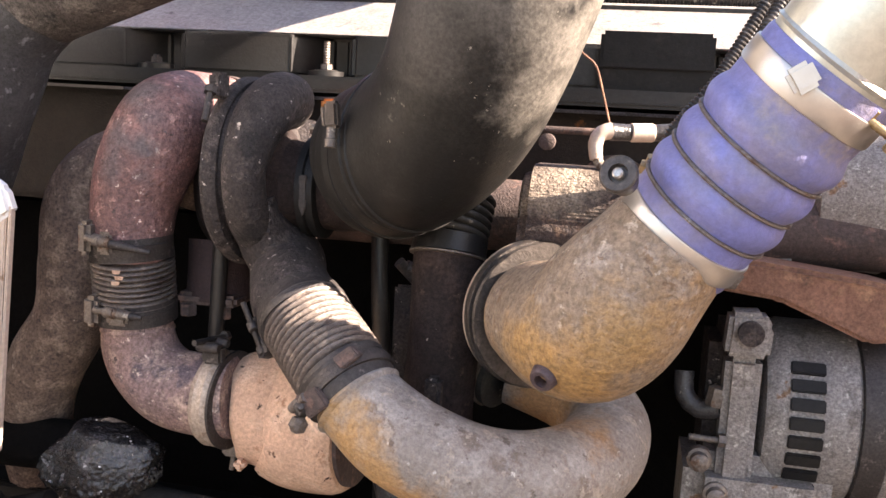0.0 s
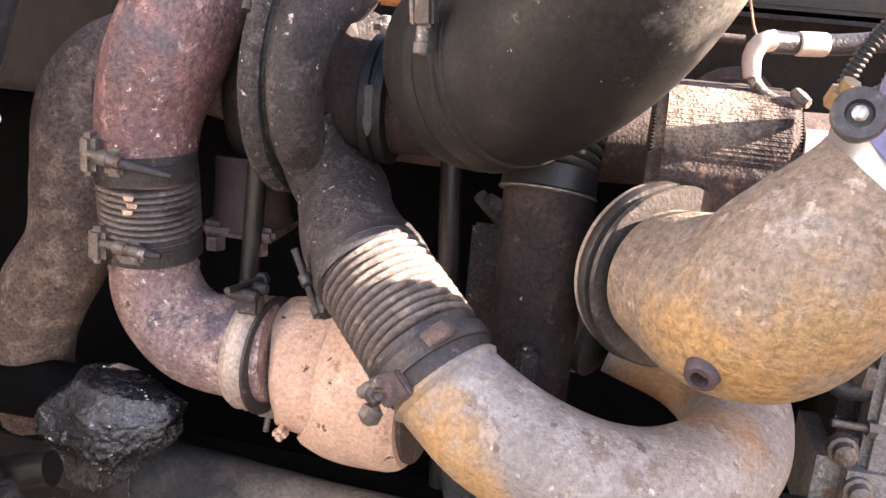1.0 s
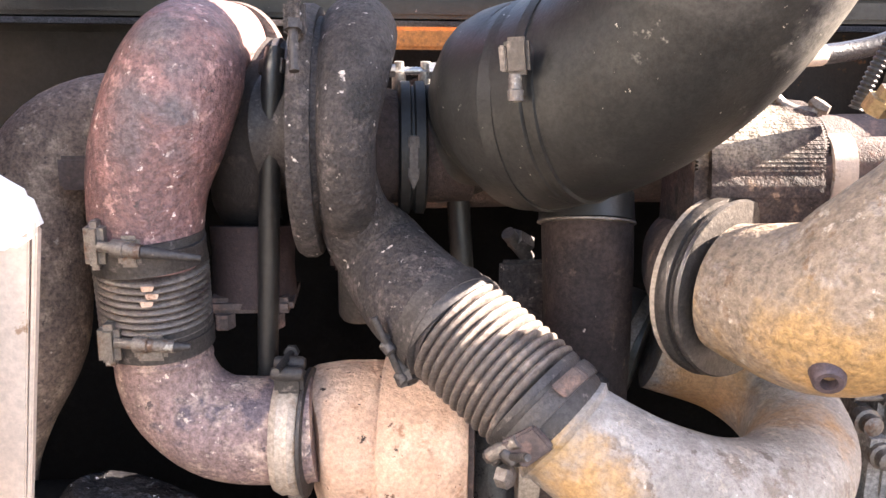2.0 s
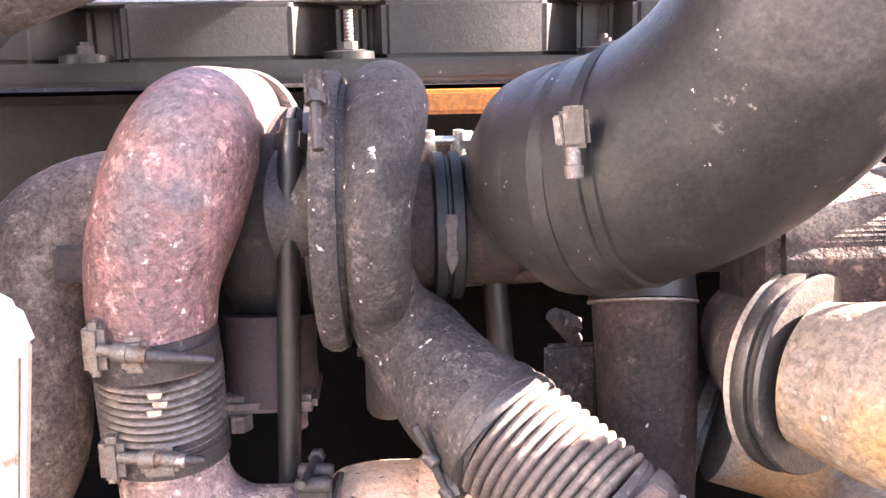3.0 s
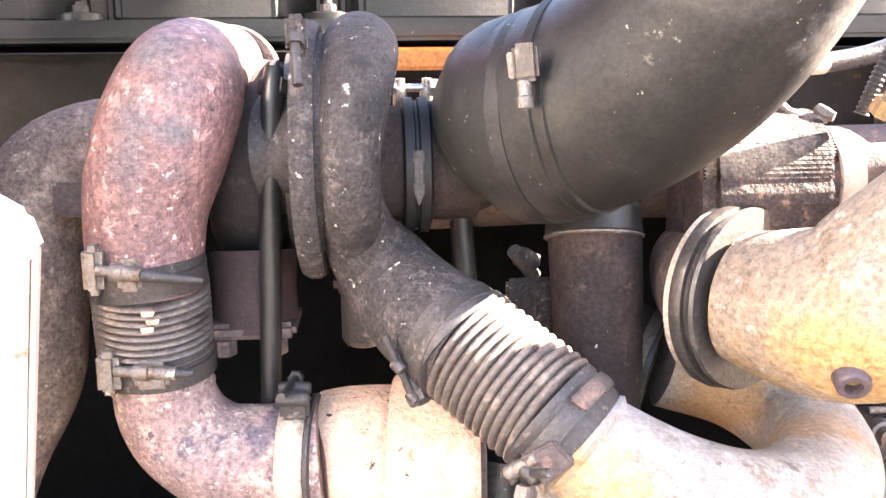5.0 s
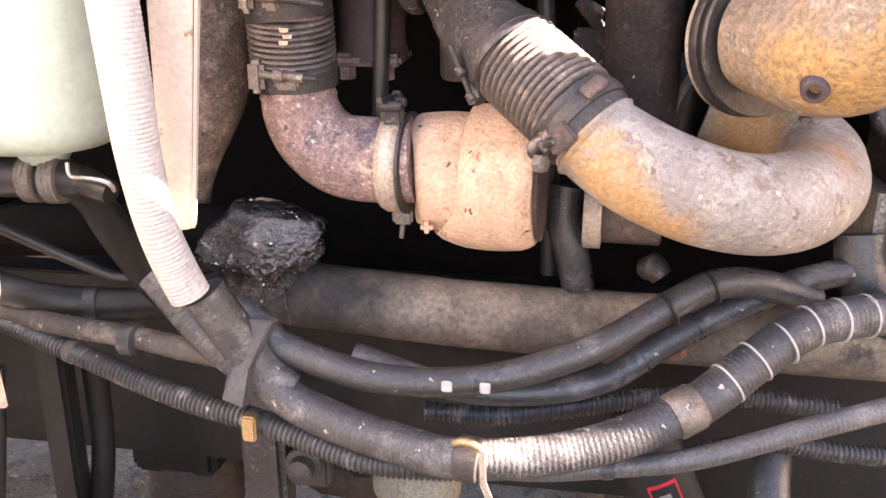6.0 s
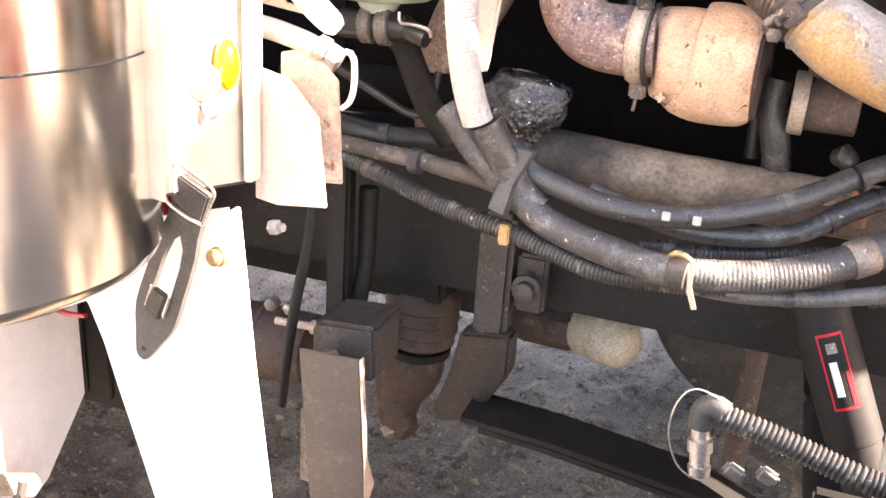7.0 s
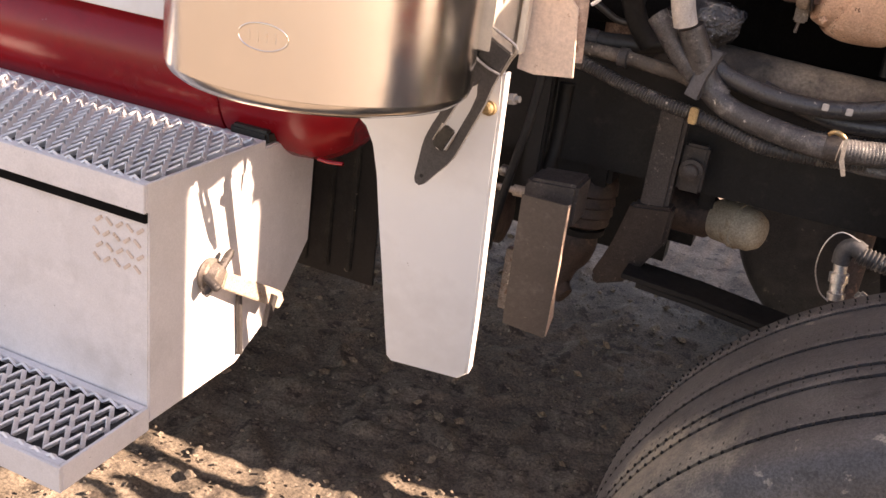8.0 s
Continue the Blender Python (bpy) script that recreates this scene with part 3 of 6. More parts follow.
far_duct = thing("far_intake_manifold", (-.2, 1.62, 1.5), "pale aluminium intake manifold on the far side of the engine", "manifold")
part("manifold", tube([(-.9, 1.64, 1.52, .06), (-.4, 1.63, 1.53, .065), (.1, 1.63, 1.53, .065), (.5, 1.62, 1.52, .06)], .05, wobble=.003), ALUMINIUM, far_duct)
part("bracket", box(bmesh.new(), (-.5, 1.53, 1.40), (-.3, 1.6, 1.5), .01), ALUMINIUM, far_duct)

# ---- big dusty duct above the bay
LAY = BAY
duct = thing("exhaust_duct", (-.62, .88, 1.6), "dusty mottled grey mitred exhaust duct", "duct")
# the upper leg's unseen front end is laid to shade elbow and turbo
part("upper_leg", tube([(-.585, .88, 1.617, .072), (-.47, .88, 1.66, .072), (-.34, .885, 1.71, .072), (-.2, .897, 1.785, .075), (-.05, .896, 1.83, .080), (.08, .890, 1.845, .084), (.22, .885, 1.85, .085)], .02, wobble=.002), DUST_DUCT, duct)
# an unseen branch, added to cast the shadow on the valve cover
part("shading_leg", tube([(-.21, .93, 1.80, .080), (-.165, 1.03, 1.845, .085), (-.145, 1.15, 1.855, .086), (-.11, 1.3, 1.855, .086), (-.08, 1.55, 1.85, .086)], .03, wobble=.002), DUST_DUCT, duct)
part("lower_leg", tube([(-.585, .88, 1.617, .071), (-.628, .88, 1.57, .070), (-.655, .88, 1.50, .069), (-.70, .88, 1.38, .068)], .02, wobble=.0015), DARK_DUCT, duct)

# ---- turbo piping
t1 = thing("red_exhaust_elbow", (-0.47, 0.89, 1.34), "reddish heat-stained steel exhaust elbow above a bellows", "exhaust elbow")
part("elbow", tube([(-.4800, .9013, 1.335, .0390), (-.4798, .9016, 1.355, .0412), (-.4768, .9037, 1.398, .0448), (-.4640, .9072, 1.4415, .0490), (-.4510, .9150, 1.4770, .0470), (-.4470, .9460, 1.4930, .0405), (-.4400, .9820, 1.4970, .0370), (-.4310, 1.0110, 1.4960, .0350)], .006, 40, wobble=.0012), RED_RUST, t1)
part("flange", straight((-.431, 1.008, 1.487), (-.428, 1.032, 1.484), [(0, .036), (.05, .045), (.4, .047), (.95, .045), (1, .034)], 40), DARK_RUST, t1)

b1 = thing("exhaust_bellows", (-0.477, 0.894, 1.31), "dark ribbed steel exhaust bellows with T-bolt clamp bands", "bellows")
part("bellows", corrugated((-.4778, .9005, 1.3385), (-.4782, .9080, 1.2880), .0400, .0029, 9), BELLOWS, b1)
part("cuff", straight((-.4798, .9003, 1.3600), (-.4778, .9007, 1.3365), [(0, .0410), (0.02, .0428), (.5, .0424), (1, .0430)], 40), DARK_STEEL, b1)
part("cuff", straight((-.4782, .9080, 1.2885), (-.4755, .9088, 1.2690), [(0, .0432), (.5, .0418), (1, .0408)], 40), DARK_STEEL, b1)
LAY = BAY @ Matrix.Translation((-.0040, .0095, .0070))
c1 = thing("bellows_clamp", (-.475, .888, 1.343), "worn steel T-bolt clamp round the bellows cuff", "clamp", "bellows clamps")
part("band", band((-.475, .888, 1.345), (-.05, .1, -1), .0418, .015, .0014), DARK_STEEL, c1)
part("band_loop", box(bmesh.new(), (-.508, .842, 1.336), (-.494, .868, 1.371), .0045), CLAMP, c1)
part("second_loop", box(bmesh.new(), (-.484, .8395, 1.339), (-.468, .846, 1.362), .003), CLAMP, c1)
part("t_bolt", straight((-.497, .843, 1.3545), (-.466, .8375, 1.3515), [(0, .004), (.3, .004), (.32, .0065), (.6, .0065), (.62, .0055), (1, .0055)], 12), CLAMP, c1)
part("bolt_tail", straight((-.467, .8378, 1.3515), (-.427, .844, 1.345), [(0, .0045), (.3, .0042), (.7, .0032), (1, .0022)], 12), DARK_STEEL, c1)
LAY = BAY
# pale chips set on the ribs for a patch of light on them
for k, (dx, dz) in enumerate(((0, 0), (.003, -.0058), (-.001, -.0116))):
    part("light_fleck", slab([(-.4760 + dx, .8575, 1.3300 + dz), (-.4660 + dx, .8580, 1.3300 + dz), (-.4675 + dx, .8580, 1.3262 + dz), (-.4750 + dx, .8575, 1.3260 + dz)], (0, .0012, 0), .0005), PINK_CAST, b1)
LAY = BAY @ Matrix.Translation((.0015, .0095, .0060))
c2 = thing("bellows_clamp", (-.479, .898, 1.272), "worn steel T-bolt clamp under the bellows", "clamp", "bellows clamps")
part("band", band((-.479, .898, 1.272), (0, .1, -1), .0415, .014, .0014), DARK_STEEL, c2)
part("band_loop", box(bmesh.new(), (-.512, .849, 1.262), (-.496, .874, 1.294), .0045), CLAMP, c2)
part("second_loop", box(bmesh.new(), (-.486, .8495, 1.266), (-.462, .856, 1.286), .003), CLAMP, c2)
part("t_bolt", straight((-.499, .852, 1.2805), (-.455, .8465, 1.279), [(0, .004), (.3, .004), (.32, .0062), (.55, .0062), (.57, .0048), (1, .0048)], 12), CLAMP, c2)
part("bolt_tail", straight((-.456, .8468, 1.279), (-.444, .8485, 1.278), [(0, .004), (.4, .0035), (1, .0024)], 12), DARK_STEEL, c2)

LAY = BAY
t2 = thing("lower_exhaust_elbow", (-0.46, 0.89, 1.22), "brown heat-stained steel exhaust elbow under the bellows", "exhaust elbow")
part("elbow", tube([(-.4760, .9060, 1.285, .0350), (-.4750, .9060, 1.262, .0372), (-.4710, .9055, 1.240, .0384), (-.4580, .9055, 1.2170, .0398), (-.4316, .9029, 1.2003, .0418), (-.3893, .9023, 1.1970, .0432), (-.3560, .9017, 1.1990, .0436)], .006, 40, wobble=.0008), ELBOW_STEEL, t2)
part("weld_bead", band((-.4745, .9060, 1.2600), (-.05, .02, 1), .0366, .0045, .0012, bead=.0008), ELBOW_STEEL, t2)
part("end_collar", band((-.3660, .9019, 1.1984), (1, 0, .03), .0430, .008, .0012), ELBOW_STEEL, t2)
LAY = BAY @ Matrix.Translation((-.0115, .0215, -.0075))
v1 = thing("v_band_clamp", (-0.3620, .88, 1.205), "pale worn V-band clamp with a T-bolt", "clamp")
part("band", straight((-0.3750, .8815, 1.203), (-0.3530, .8795, 1.203), [(0, .044), (.04, .0475), (.3, .0505), (.5, .0495), (.7, .0505), (.96, .0475), (1, .044)], 56), V_BAND, v1)
part("edge_lip", straight((-0.3525, .8795, 1.203), (-0.3480, .879, 1.203), [(0, .047), (.2, .0515), (.8, .0515), (1, .047)], 56), DARK_STEEL, v1)
for s in (-1, 1):
    part("trunnion", straight((-0.3750, .858 + s * .011, 1.266), (-0.3510, .856 + s * .011, 1.266), [(0, .004), (.1, .0055), (.9, .0055), (1, .004)], 14), DARK_STEEL, v1)
part("lug", box(bmesh.new(), (-.374, .852, 1.246), (-.352, .866, 1.266), .003), DARK_STEEL, v1)
part("t_bolt", bolt((-0.3630, .888, 1.268), (-0.1070, -1, .1), .06, .003, .006), DARK_STEEL, v1)
part("lower_block", box(bmesh.new(), (-0.3750, .905, 1.128), (-0.3530, .924, 1.156), .003), CLAMP, v1)
part("lower_bolt", bolt((-0.3650, .918, 1.134), (-0.0870, -.1, -1), .024, .003, .006), CLAMP, v1)

LAY = BAY
t3 = thing("turbine_outlet_casting", (-0.30, 0.89, 1.19), "pink-brown rusty cast iron turbine outlet", "casting")
part("body", tube([(-.3620, .915, 1.187, .047), (-.3540, .917, 1.187, .0550), (-.3380, .921, 1.184, .0600), (-.3200, .9245, 1.181, .0625), (-.3130, .926, 1.178, .0685), (-.3000, .926, 1.176, .0725), (-.2780, .922, 1.177, .0742), (-.2440, .918, 1.177, .0722), (-.2330, .917, 1.177, .066)], .005, 56, wobble=.0022), PINK_CAST, t3)
part("rim", straight((-.2360, .917, 1.177), (-.2260, .916, 1.177), [(0, .063), (.1, .061), (.9, .061), (1, .04)], 48), DARK_RUST, t3)
part("lug", box(bmesh.new(), (-.3470, .868, 1.131), (-.3350, .884, 1.143), .004), PINK_CAST, t3)

# turbine and compressor
tb = thing("turbocharger", (-0.33, 0.93, 1.44), "grey cast iron turbocharger with a band-clamped scroll", "turbocharger")
part("turbine_scroll", rings(bmesh.new(), [(-.41 + .004 * math.sin(k / 8), 1.03 + .055 * math.cos(k * math.tau / 40), 1.42 + .055 * math.sin(k * math.tau / 40), .030 + .012 * k / 40) for k in range(41)], 20), DARK_DIRT_RUST, tb)
part("turbine_body", straight((-.44, 1.03, 1.42), (-.375, 1.025, 1.422), [(0, .03), (0.02, .06), (.5, .075), (.98, .07), (1, .05)], 40), DARK_DIRT_RUST, tb)
part("turbine_flange", box(bmesh.new(), (-.445, .93, 1.285), (-.375, 1.0, 1.298), .004), DARK_RUST, tb)
for x, y in ((-.432, .936), (-.392, .936)):
    part("flange_nut", straight((x, y, 1.272), (x, y, 1.285), [(0, .008), (.1, .0095), (1, .0095)], 6), DARK_RUST, tb)
part("oil_drain_flange", box(bmesh.new(), (-.345, .94, 1.318), (-.298, .985, 1.332), .004), DARK_RED, tb)
part("oil_drain_boss", straight((-.322, .962, 1.332), (-.322, .96, 1.40), [(0, .02), (.5, .024), (1, .03)], 24), DARK_RED, tb)
part("oil_drain_neck", straight((-.322, .963, 1.318), (-.322, .966, 1.27), [(0, .018), (.9, .018), (1, .015)], 20), DARK_STEEL, tb)
part("turbine_foot", tube([(-.41, .97, 1.35, .036), (-.41, .965, 1.32, .034), (-.41, .965, 1.29, .036)], .01, 24), DARK_RED, tb)
for x, r in ((-.392, .078), (-.379, .083)):
    part("heat_shield", straight((x, 1.01, 1.425), (x + .006, 1.01, 1.425), [(0, .04), (.05, r), (.95, r), (1, .04)], 48), DARK_STEEL, tb)
part("bearing_housing", straight((-.385, .965, 1.43), (-.335, .945, 1.435), [(0, .05), (.3, .042), (.7, .045), (1, .06)], 32), DARK_STEEL, tb)
part("backplate", straight((-.3635, .920, 1.434), (-.3515, .9195, 1.434), [(0, .05), (.02, .0915), (.5, .0945), (.98, .0915), (1, .05)], 64), GREY_CAST, tb)
bandc = part("scroll_band", straight((-.3635, .920, 1.434), (-.3465, .9193, 1.434), [(0, .088), (.02, .0925), (.3, .0955), (.7, .0955), (.98, .0925), (1, .088)], 64), GREY_CAST, tb)
part("band_bolt", bolt((-.360, .835, 1.515), (.05, -.45, -.9), .034, .0035, .006), DARK_STEEL, bandc)
part("band_lug", box(bmesh.new(), (-.367, .842, 1.505), (-.353, .862, 1.530), .003), GREY_CAST, bandc)
ang = [math.radians(-100 + 310 * k / 60) for k in range(61)]
scroll = []
for a in ang:
    r = .0205 + .0080 * max(0, math.sin(a + math.pi))
    scroll.append((-.3475 + r, .911 + (.0950 - r) * math.cos(a + math.pi), 1.4405 + (.0950 - r) * math.sin(a + math.pi), r))
part("scroll", rings(bmesh.new(), scroll, 28), GREY_CAST, tb)
part("outlet_root", tube([(-.327, .862, 1.412, .0200), (-.324, .866, 1.392, .0230), (-.319, .880, 1.370, .0290), (-.306, .890, 1.350, .0350), (-.295, .876, 1.3365, .0365)], .006, 32, wobble=.0006), GREY_CAST, tb)
part("scroll_web", straight((-.354, .912, 1.440), (-.318, .911, 1.442), [(0, .03), (.02, .082), (.6, .078), (1, .055)], 56), GREY_CAST, tb)
part("outlet", tube([(-.3290, .925, 1.352, .030), (-.3124, .922, 1.3475, .0335), (-.3035, .9050, 1.3440, .0352), (-.2934, .8743, 1.3355, .0372), (-.2757, .8426, 1.3225, .0402), (-.2560, .8180, 1.3130, .0400), (-.2480, .8080, 1.3080, .0380)], .006, 36, wobble=.0008), GREY_CAST, tb)
part("inlet_neck", straight((-.318, .914, 1.424), (-.235, .918, 1.4235), [(0, .058), (.12, .046), (.3, .043), (1, .042)], 48), RETURN_RUST, tb)
ic = thing("inlet_clamp", (-.279, .91, 1.44), "black V-band clamp on the compressor inlet", "clamp")
part("band", straight((-.2905, .917, 1.4227), (-.2685, .917, 1.4227), [(0, .0425), (.03, .0470), (.10, .0508), (.40, .0508), (.46, .0478), (.54, .0478), (.60, .0508), (.90, .0508), (.97, .0470), (1, .0425)], 56), BLACK_PAINT, ic)
for x in (-.289, -.2685):
    part("trunnion", straight((x, .938, 1.464), (x, .936, 1.487), [(0, .0045), (.1, .0055), (.7, .0055), (.75, .0038), (1, .0038)], 12), BRIGHT_STEEL, ic)
part("t_bolt", bolt((-.297, .936, 1.480), (1, 0, 0), .038, .0032, .0058), BRIGHT_STEEL, ic)
part("nut", straight((-.2665, .936, 1.480), (-.258, .936, 1.480), [(0, .006), (.1, .0072), (.9, .0072), (1, .005)], 6), BRIGHT_STEEL, ic)
part("band_tongue", slab([(-.2835, .8685, 1.438), (-.2755, .8685, 1.438), (-.2755, .8690, 1.408), (-.2795, .8700, 1.398), (-.2835, .8690, 1.408)], (0, -.003, 0), .001), DARK_STEEL, ic)

ol = thing("oil_line", (-.39, .93, 1.38), "dark steel oil line running down beside the turbo", "pipe")
part("pipe", tube([(-.384, .94, 1.495, .0075), (-.386, .932, 1.47, .0085), (-.390, .93, 1.40, .0085), (-.393, .93, 1.33, .0085), (-.396, .93, 1.26, .0085), (-.40, .93, 1.15, .0085)], .02, 16), COVER_PLASTIC, ol)
part("fitting", straight((-.384, .942, 1.487), (-.385, .938, 1.475), [(0, .011), (.1, .0125), (.9, .0125), (1, .011)], 6), DARK_STEEL, ol)
ol2 = thing("oil_drain_tube", (-.22, .97, 1.35), "dark steel drain tube behind the bellows", "pipe")
part("pipe", tube([(-.238, 1.0, 1.42, .010), (-.236, .995, 1.36, .010), (-.232, .99, 1.30, .010), (-.225, .99, 1.2, .010), (-.22, .99, 1.05, .010)], .02, 16), COVER_PLASTIC, ol2)
part("nut", straight((-.195, .945, 1.345), (-.18, .955, 1.335), [(0, .006), (.1, .009), (.9, .009), (1, .006)], 6), DARK_STEEL, ol2)
part("stem", straight((-.2, .94, 1.35), (-.18, .955, 1.325), [(0, .006), (1, .006)], 12), DARK_STEEL, ol2)
dk = thing("bracket_plate", (-.19, .95, 1.29), "dark flat steel bracket behind the bellows", "bracket")
part("plate", box(bmesh.new(), (-.205, .945, 1.20), (-.165, .952, 1.325), .003), GREY_CAST, dk)

# charge bellows and grey pipe
t5 = thing("charge_bellows", (-0.225, 0.795, 1.30), "dark ribbed steel bellows with clamped cuffs", "bellows")
part("bellows", corrugated((-.2525, .8130, 1.3110), (-.2030, .7730, 1.2760), .0393, .0028, 11), BELLOWS, t5)
part("upper_cuff", straight((-.2630, .8270, 1.3165), (-.2500, .8110, 1.3092), [(0, .039), (.1, .0418), (.5, .0412), (.9, .0428), (1, .0398)], 40), DARK_STEEL, t5)
part("lower_cuff", straight((-.2045, .7742, 1.2770), (-.1870, .7650, 1.2600), [(0, .0415), (.2, .0402), (.8, .0408), (1, .039)], 40), DARK_STEEL, t5)
LAY = BAY @ turned((-.1965, .7845, 1.268), (-.1950, .7690, 1.2680), (.62, -.22, -.78), (.68, -.45, -.58))
c3 = thing("bellows_clamp", (-.199, .785, 1.272), "worn steel T-bolt clamp at the lower bellows cuff", "clamp", "bellows clamps")
clamp_parts((-.1965, .7845, 1.268), (.62, -.22, -.78), .0408, .012, c3, (-.66, -.62, -.42), DARK_STEEL, (.35, -.62, .1))
part("second_band", band((-.2035, .787, 1.277), (.62, -.22, -.78), .0402, .006, .0012), DARK_STEEL, c3)
part("saddle", slab([(-.228, .742, 1.262), (-.206, .738, 1.270), (-.196, .740, 1.254), (-.216, .744, 1.243)], (.002, .006, .001), .0015), DARK_RUST, c3)
part("bent_tail", slab([(-.192, .742, 1.292), (-.176, .744, 1.302), (-.168, .745, 1.294), (-.184, .743, 1.283)], (.002, .006, 0), .001), DARK_RUST, c3)
part("bolt_sleeve", straight((-.236, .755, 1.252), (-.216, .742, 1.262), [(0, .0045), (.4, .005), (.5, .004), (1, .0045)], 12), CLAMP, c3)
part("nut", straight((-.232, .752, 1.240), (-.224, .747, 1.238), [(0, .006), (.1, .0075), (.9, .0075), (1, .006)], 6), CLAMP, c3)
LAY = BAY @ turned((-.250, .8045, 1.335), (-.2570, .8190, 1.3130), (.6, -.25, -.76), (.60, -.55, -.57))
c4 = thing("bellows_clamp", (-.25, .805, 1.336), "dark T-bolt clamp at the upper bellows cuff", "clamp", "bellows clamps")
clamp_parts((-.250, .8045, 1.335), (.6, -.25, -.76), .0405, .010, c4, (-.75, -.4, -.5), DARK_STEEL, (-.25, -.35, .9))
part("bolt_sleeve", straight((-.283, .793, 1.318), (-.291, .788, 1.333), [(0, .006), (.4, .0055), (.5, .0035), (1, .003)], 12), DARK_STEEL, c4)
part("nut", straight((-.281, .795, 1.306), (-.278, .792, 1.297), [(0, .006), (.1, .0075), (.9, .0075), (1, .005)], 6), DARK_STEEL, c4)
part("link", tube([(-.283, .793, 1.318, .006), (-.284, .793, 1.312, .0065), (-.281, .794, 1.304, .006)], .01, 12), DARK_STEEL, c4)

LAY = BAY
t6 = thing("grey_charge_pipe", (-0.1, 0.78, 1.21), "grey steel charge pipe with orange rust, curved back under the elbow", "pipe")
part("pipe", tube([(-.2060, .7755, 1.2785, .0370), (-.1930, .7680, 1.2660, .0378), (-.1805, .7618, 1.2546, .0386), (-.1348, .7488, 1.2293, .0405), (-.0763, .7534, 1.2101, .0410), (-.0233, .7801, 1.2033, .0415), (.0134, .8323, 1.2050, .0410), (.0220, .8930, 1.2150, .0410), (-.0100, .9320, 1.2350, .041), (-.07, .945, 1.252, .04)], .006, 44, wobble=.0012), GREY_RUST, t6)
part("bead", straight((-.1870, .7650, 1.2600), (-.1810, .7620, 1.2550), [(0, .0385), (.5, .0415), (1, .0385)], 40), GREY_RUST, t6)
LAY = BAY @ Matrix.Translation((.012, .012, -.003))
hs = thing("black_hose_joint", (-.10, .92, 1.25), "black rubber hose joint under the elbow ring", "hose joint")
part("sleeve", straight((-.092, .93, 1.253), (-.125, .945, 1.262), [(0, .041), (.03, .045), (.97, .045), (1, .041)], 36), BLACK_RUBBER, hs)
part("band", straight((-.097, .932, 1.254), (-.105, .936, 1.257), [(0, .044), (.05, .047), (.95, .047), (1, .044)], 36), CLAMP, hs)

# intake hose
LAY = BAY
t8 = thing("intake_hose", (-0.17, 0.83, 1.48), "dusty black rubber intake hose elbow with moulded rings", "hose")
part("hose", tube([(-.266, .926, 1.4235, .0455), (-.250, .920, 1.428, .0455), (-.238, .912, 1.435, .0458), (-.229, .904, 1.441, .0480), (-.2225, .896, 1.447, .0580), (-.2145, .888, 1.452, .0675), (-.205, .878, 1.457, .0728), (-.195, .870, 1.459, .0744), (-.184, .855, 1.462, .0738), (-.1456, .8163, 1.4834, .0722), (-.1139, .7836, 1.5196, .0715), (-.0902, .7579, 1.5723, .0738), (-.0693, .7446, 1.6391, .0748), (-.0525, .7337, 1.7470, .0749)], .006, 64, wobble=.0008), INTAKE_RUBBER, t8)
ax = Vector((.72, -.66, .12))
for d, w, r in ((0, .006, .0736), (.012, .003, .0731)):
    p = Vector((-.170, .840, 1.4695)) + ax * d
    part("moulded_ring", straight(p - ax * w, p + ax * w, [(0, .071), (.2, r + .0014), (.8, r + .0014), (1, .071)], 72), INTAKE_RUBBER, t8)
hc = thing("hose_clamp", (-.2, .865, 1.455), "steel band clamp with a screw housing round the intake hose", "clamp")
p = Vector((-.186, .858, 1.4610))
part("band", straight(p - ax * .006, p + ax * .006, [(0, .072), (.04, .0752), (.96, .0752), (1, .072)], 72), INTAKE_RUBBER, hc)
LAY = BAY @ Matrix.Translation((-.008, .007, .004))
part("screw_housing", slab([(-.219, .776, 1.503), (-.205, .768, 1.504), (-.203, .768, 1.482), (-.217, .776, 1.480)], (-.003, -.009, .001), .0025), RING_STEEL, hc)
part("band_step", slab([(-.2225, .7745, 1.499), (-.2185, .772, 1.499), (-.2165, .772, 1.484), (-.2205, .7745, 1.483)], (-.002, -.006, 0), .001), CLAMP, hc)
part("screw", straight((-.2135, .768, 1.482), (-.2130, .765, 1.466), [(0, .0042), (.55, .0042), (.6, .0052), (1, .0050)], 12), CLAMP, hc)

# pipe behind the bellows
LAY = BAY
t9 = thing("dark_return_pipe", (-0.135, 0.93, 1.28), "dark brown steel pipe standing behind the bellows", "pipe")
part("pipe", tube([(-.1410, .9215, 1.3930, .0330), (-.1409, .9111, 1.3634, .0362), (-.1403, .8990, 1.2931, .0345), (-.1418, .8940, 1.2263, .0350), (-.1420, .8980, 1.1847, .0345)], .01, 36, wobble=.0008), RETURN_RUST, t9)
part("hose_collar", corrugated((-.138, .934, 1.425), (-.142, .913, 1.382), .0350, .0018, 6, 36), BLACK_RUBBER, t9)
part("collar_band", straight((-.1420, .9150, 1.3845), (-.1425, .9085, 1.3655), [(0, .034), (.05, .0368), (.8, .0374), (.95, .0378), (1, .034)], 44), COVER_PLASTIC, t9)
part("collar_lip", straight((-.1425, .9088, 1.3665), (-.1426, .9080, 1.3640), [(0, .035), (.2, .0386), (.8, .0386), (1, .035)], 44), CLAMP, t9)
LAY = BAY @ Matrix.Translation((-.0195, -.036, .008))
c5 = thing("pipe_saddle", (-.12, .90, 1.23), "grey cast saddle block against the dark return pipe", "bracket")
part("saddle", box(bmesh.new(), (-.128, .885, 1.215), (-.112, .925, 1.25), .004), GREY_CAST, c5)

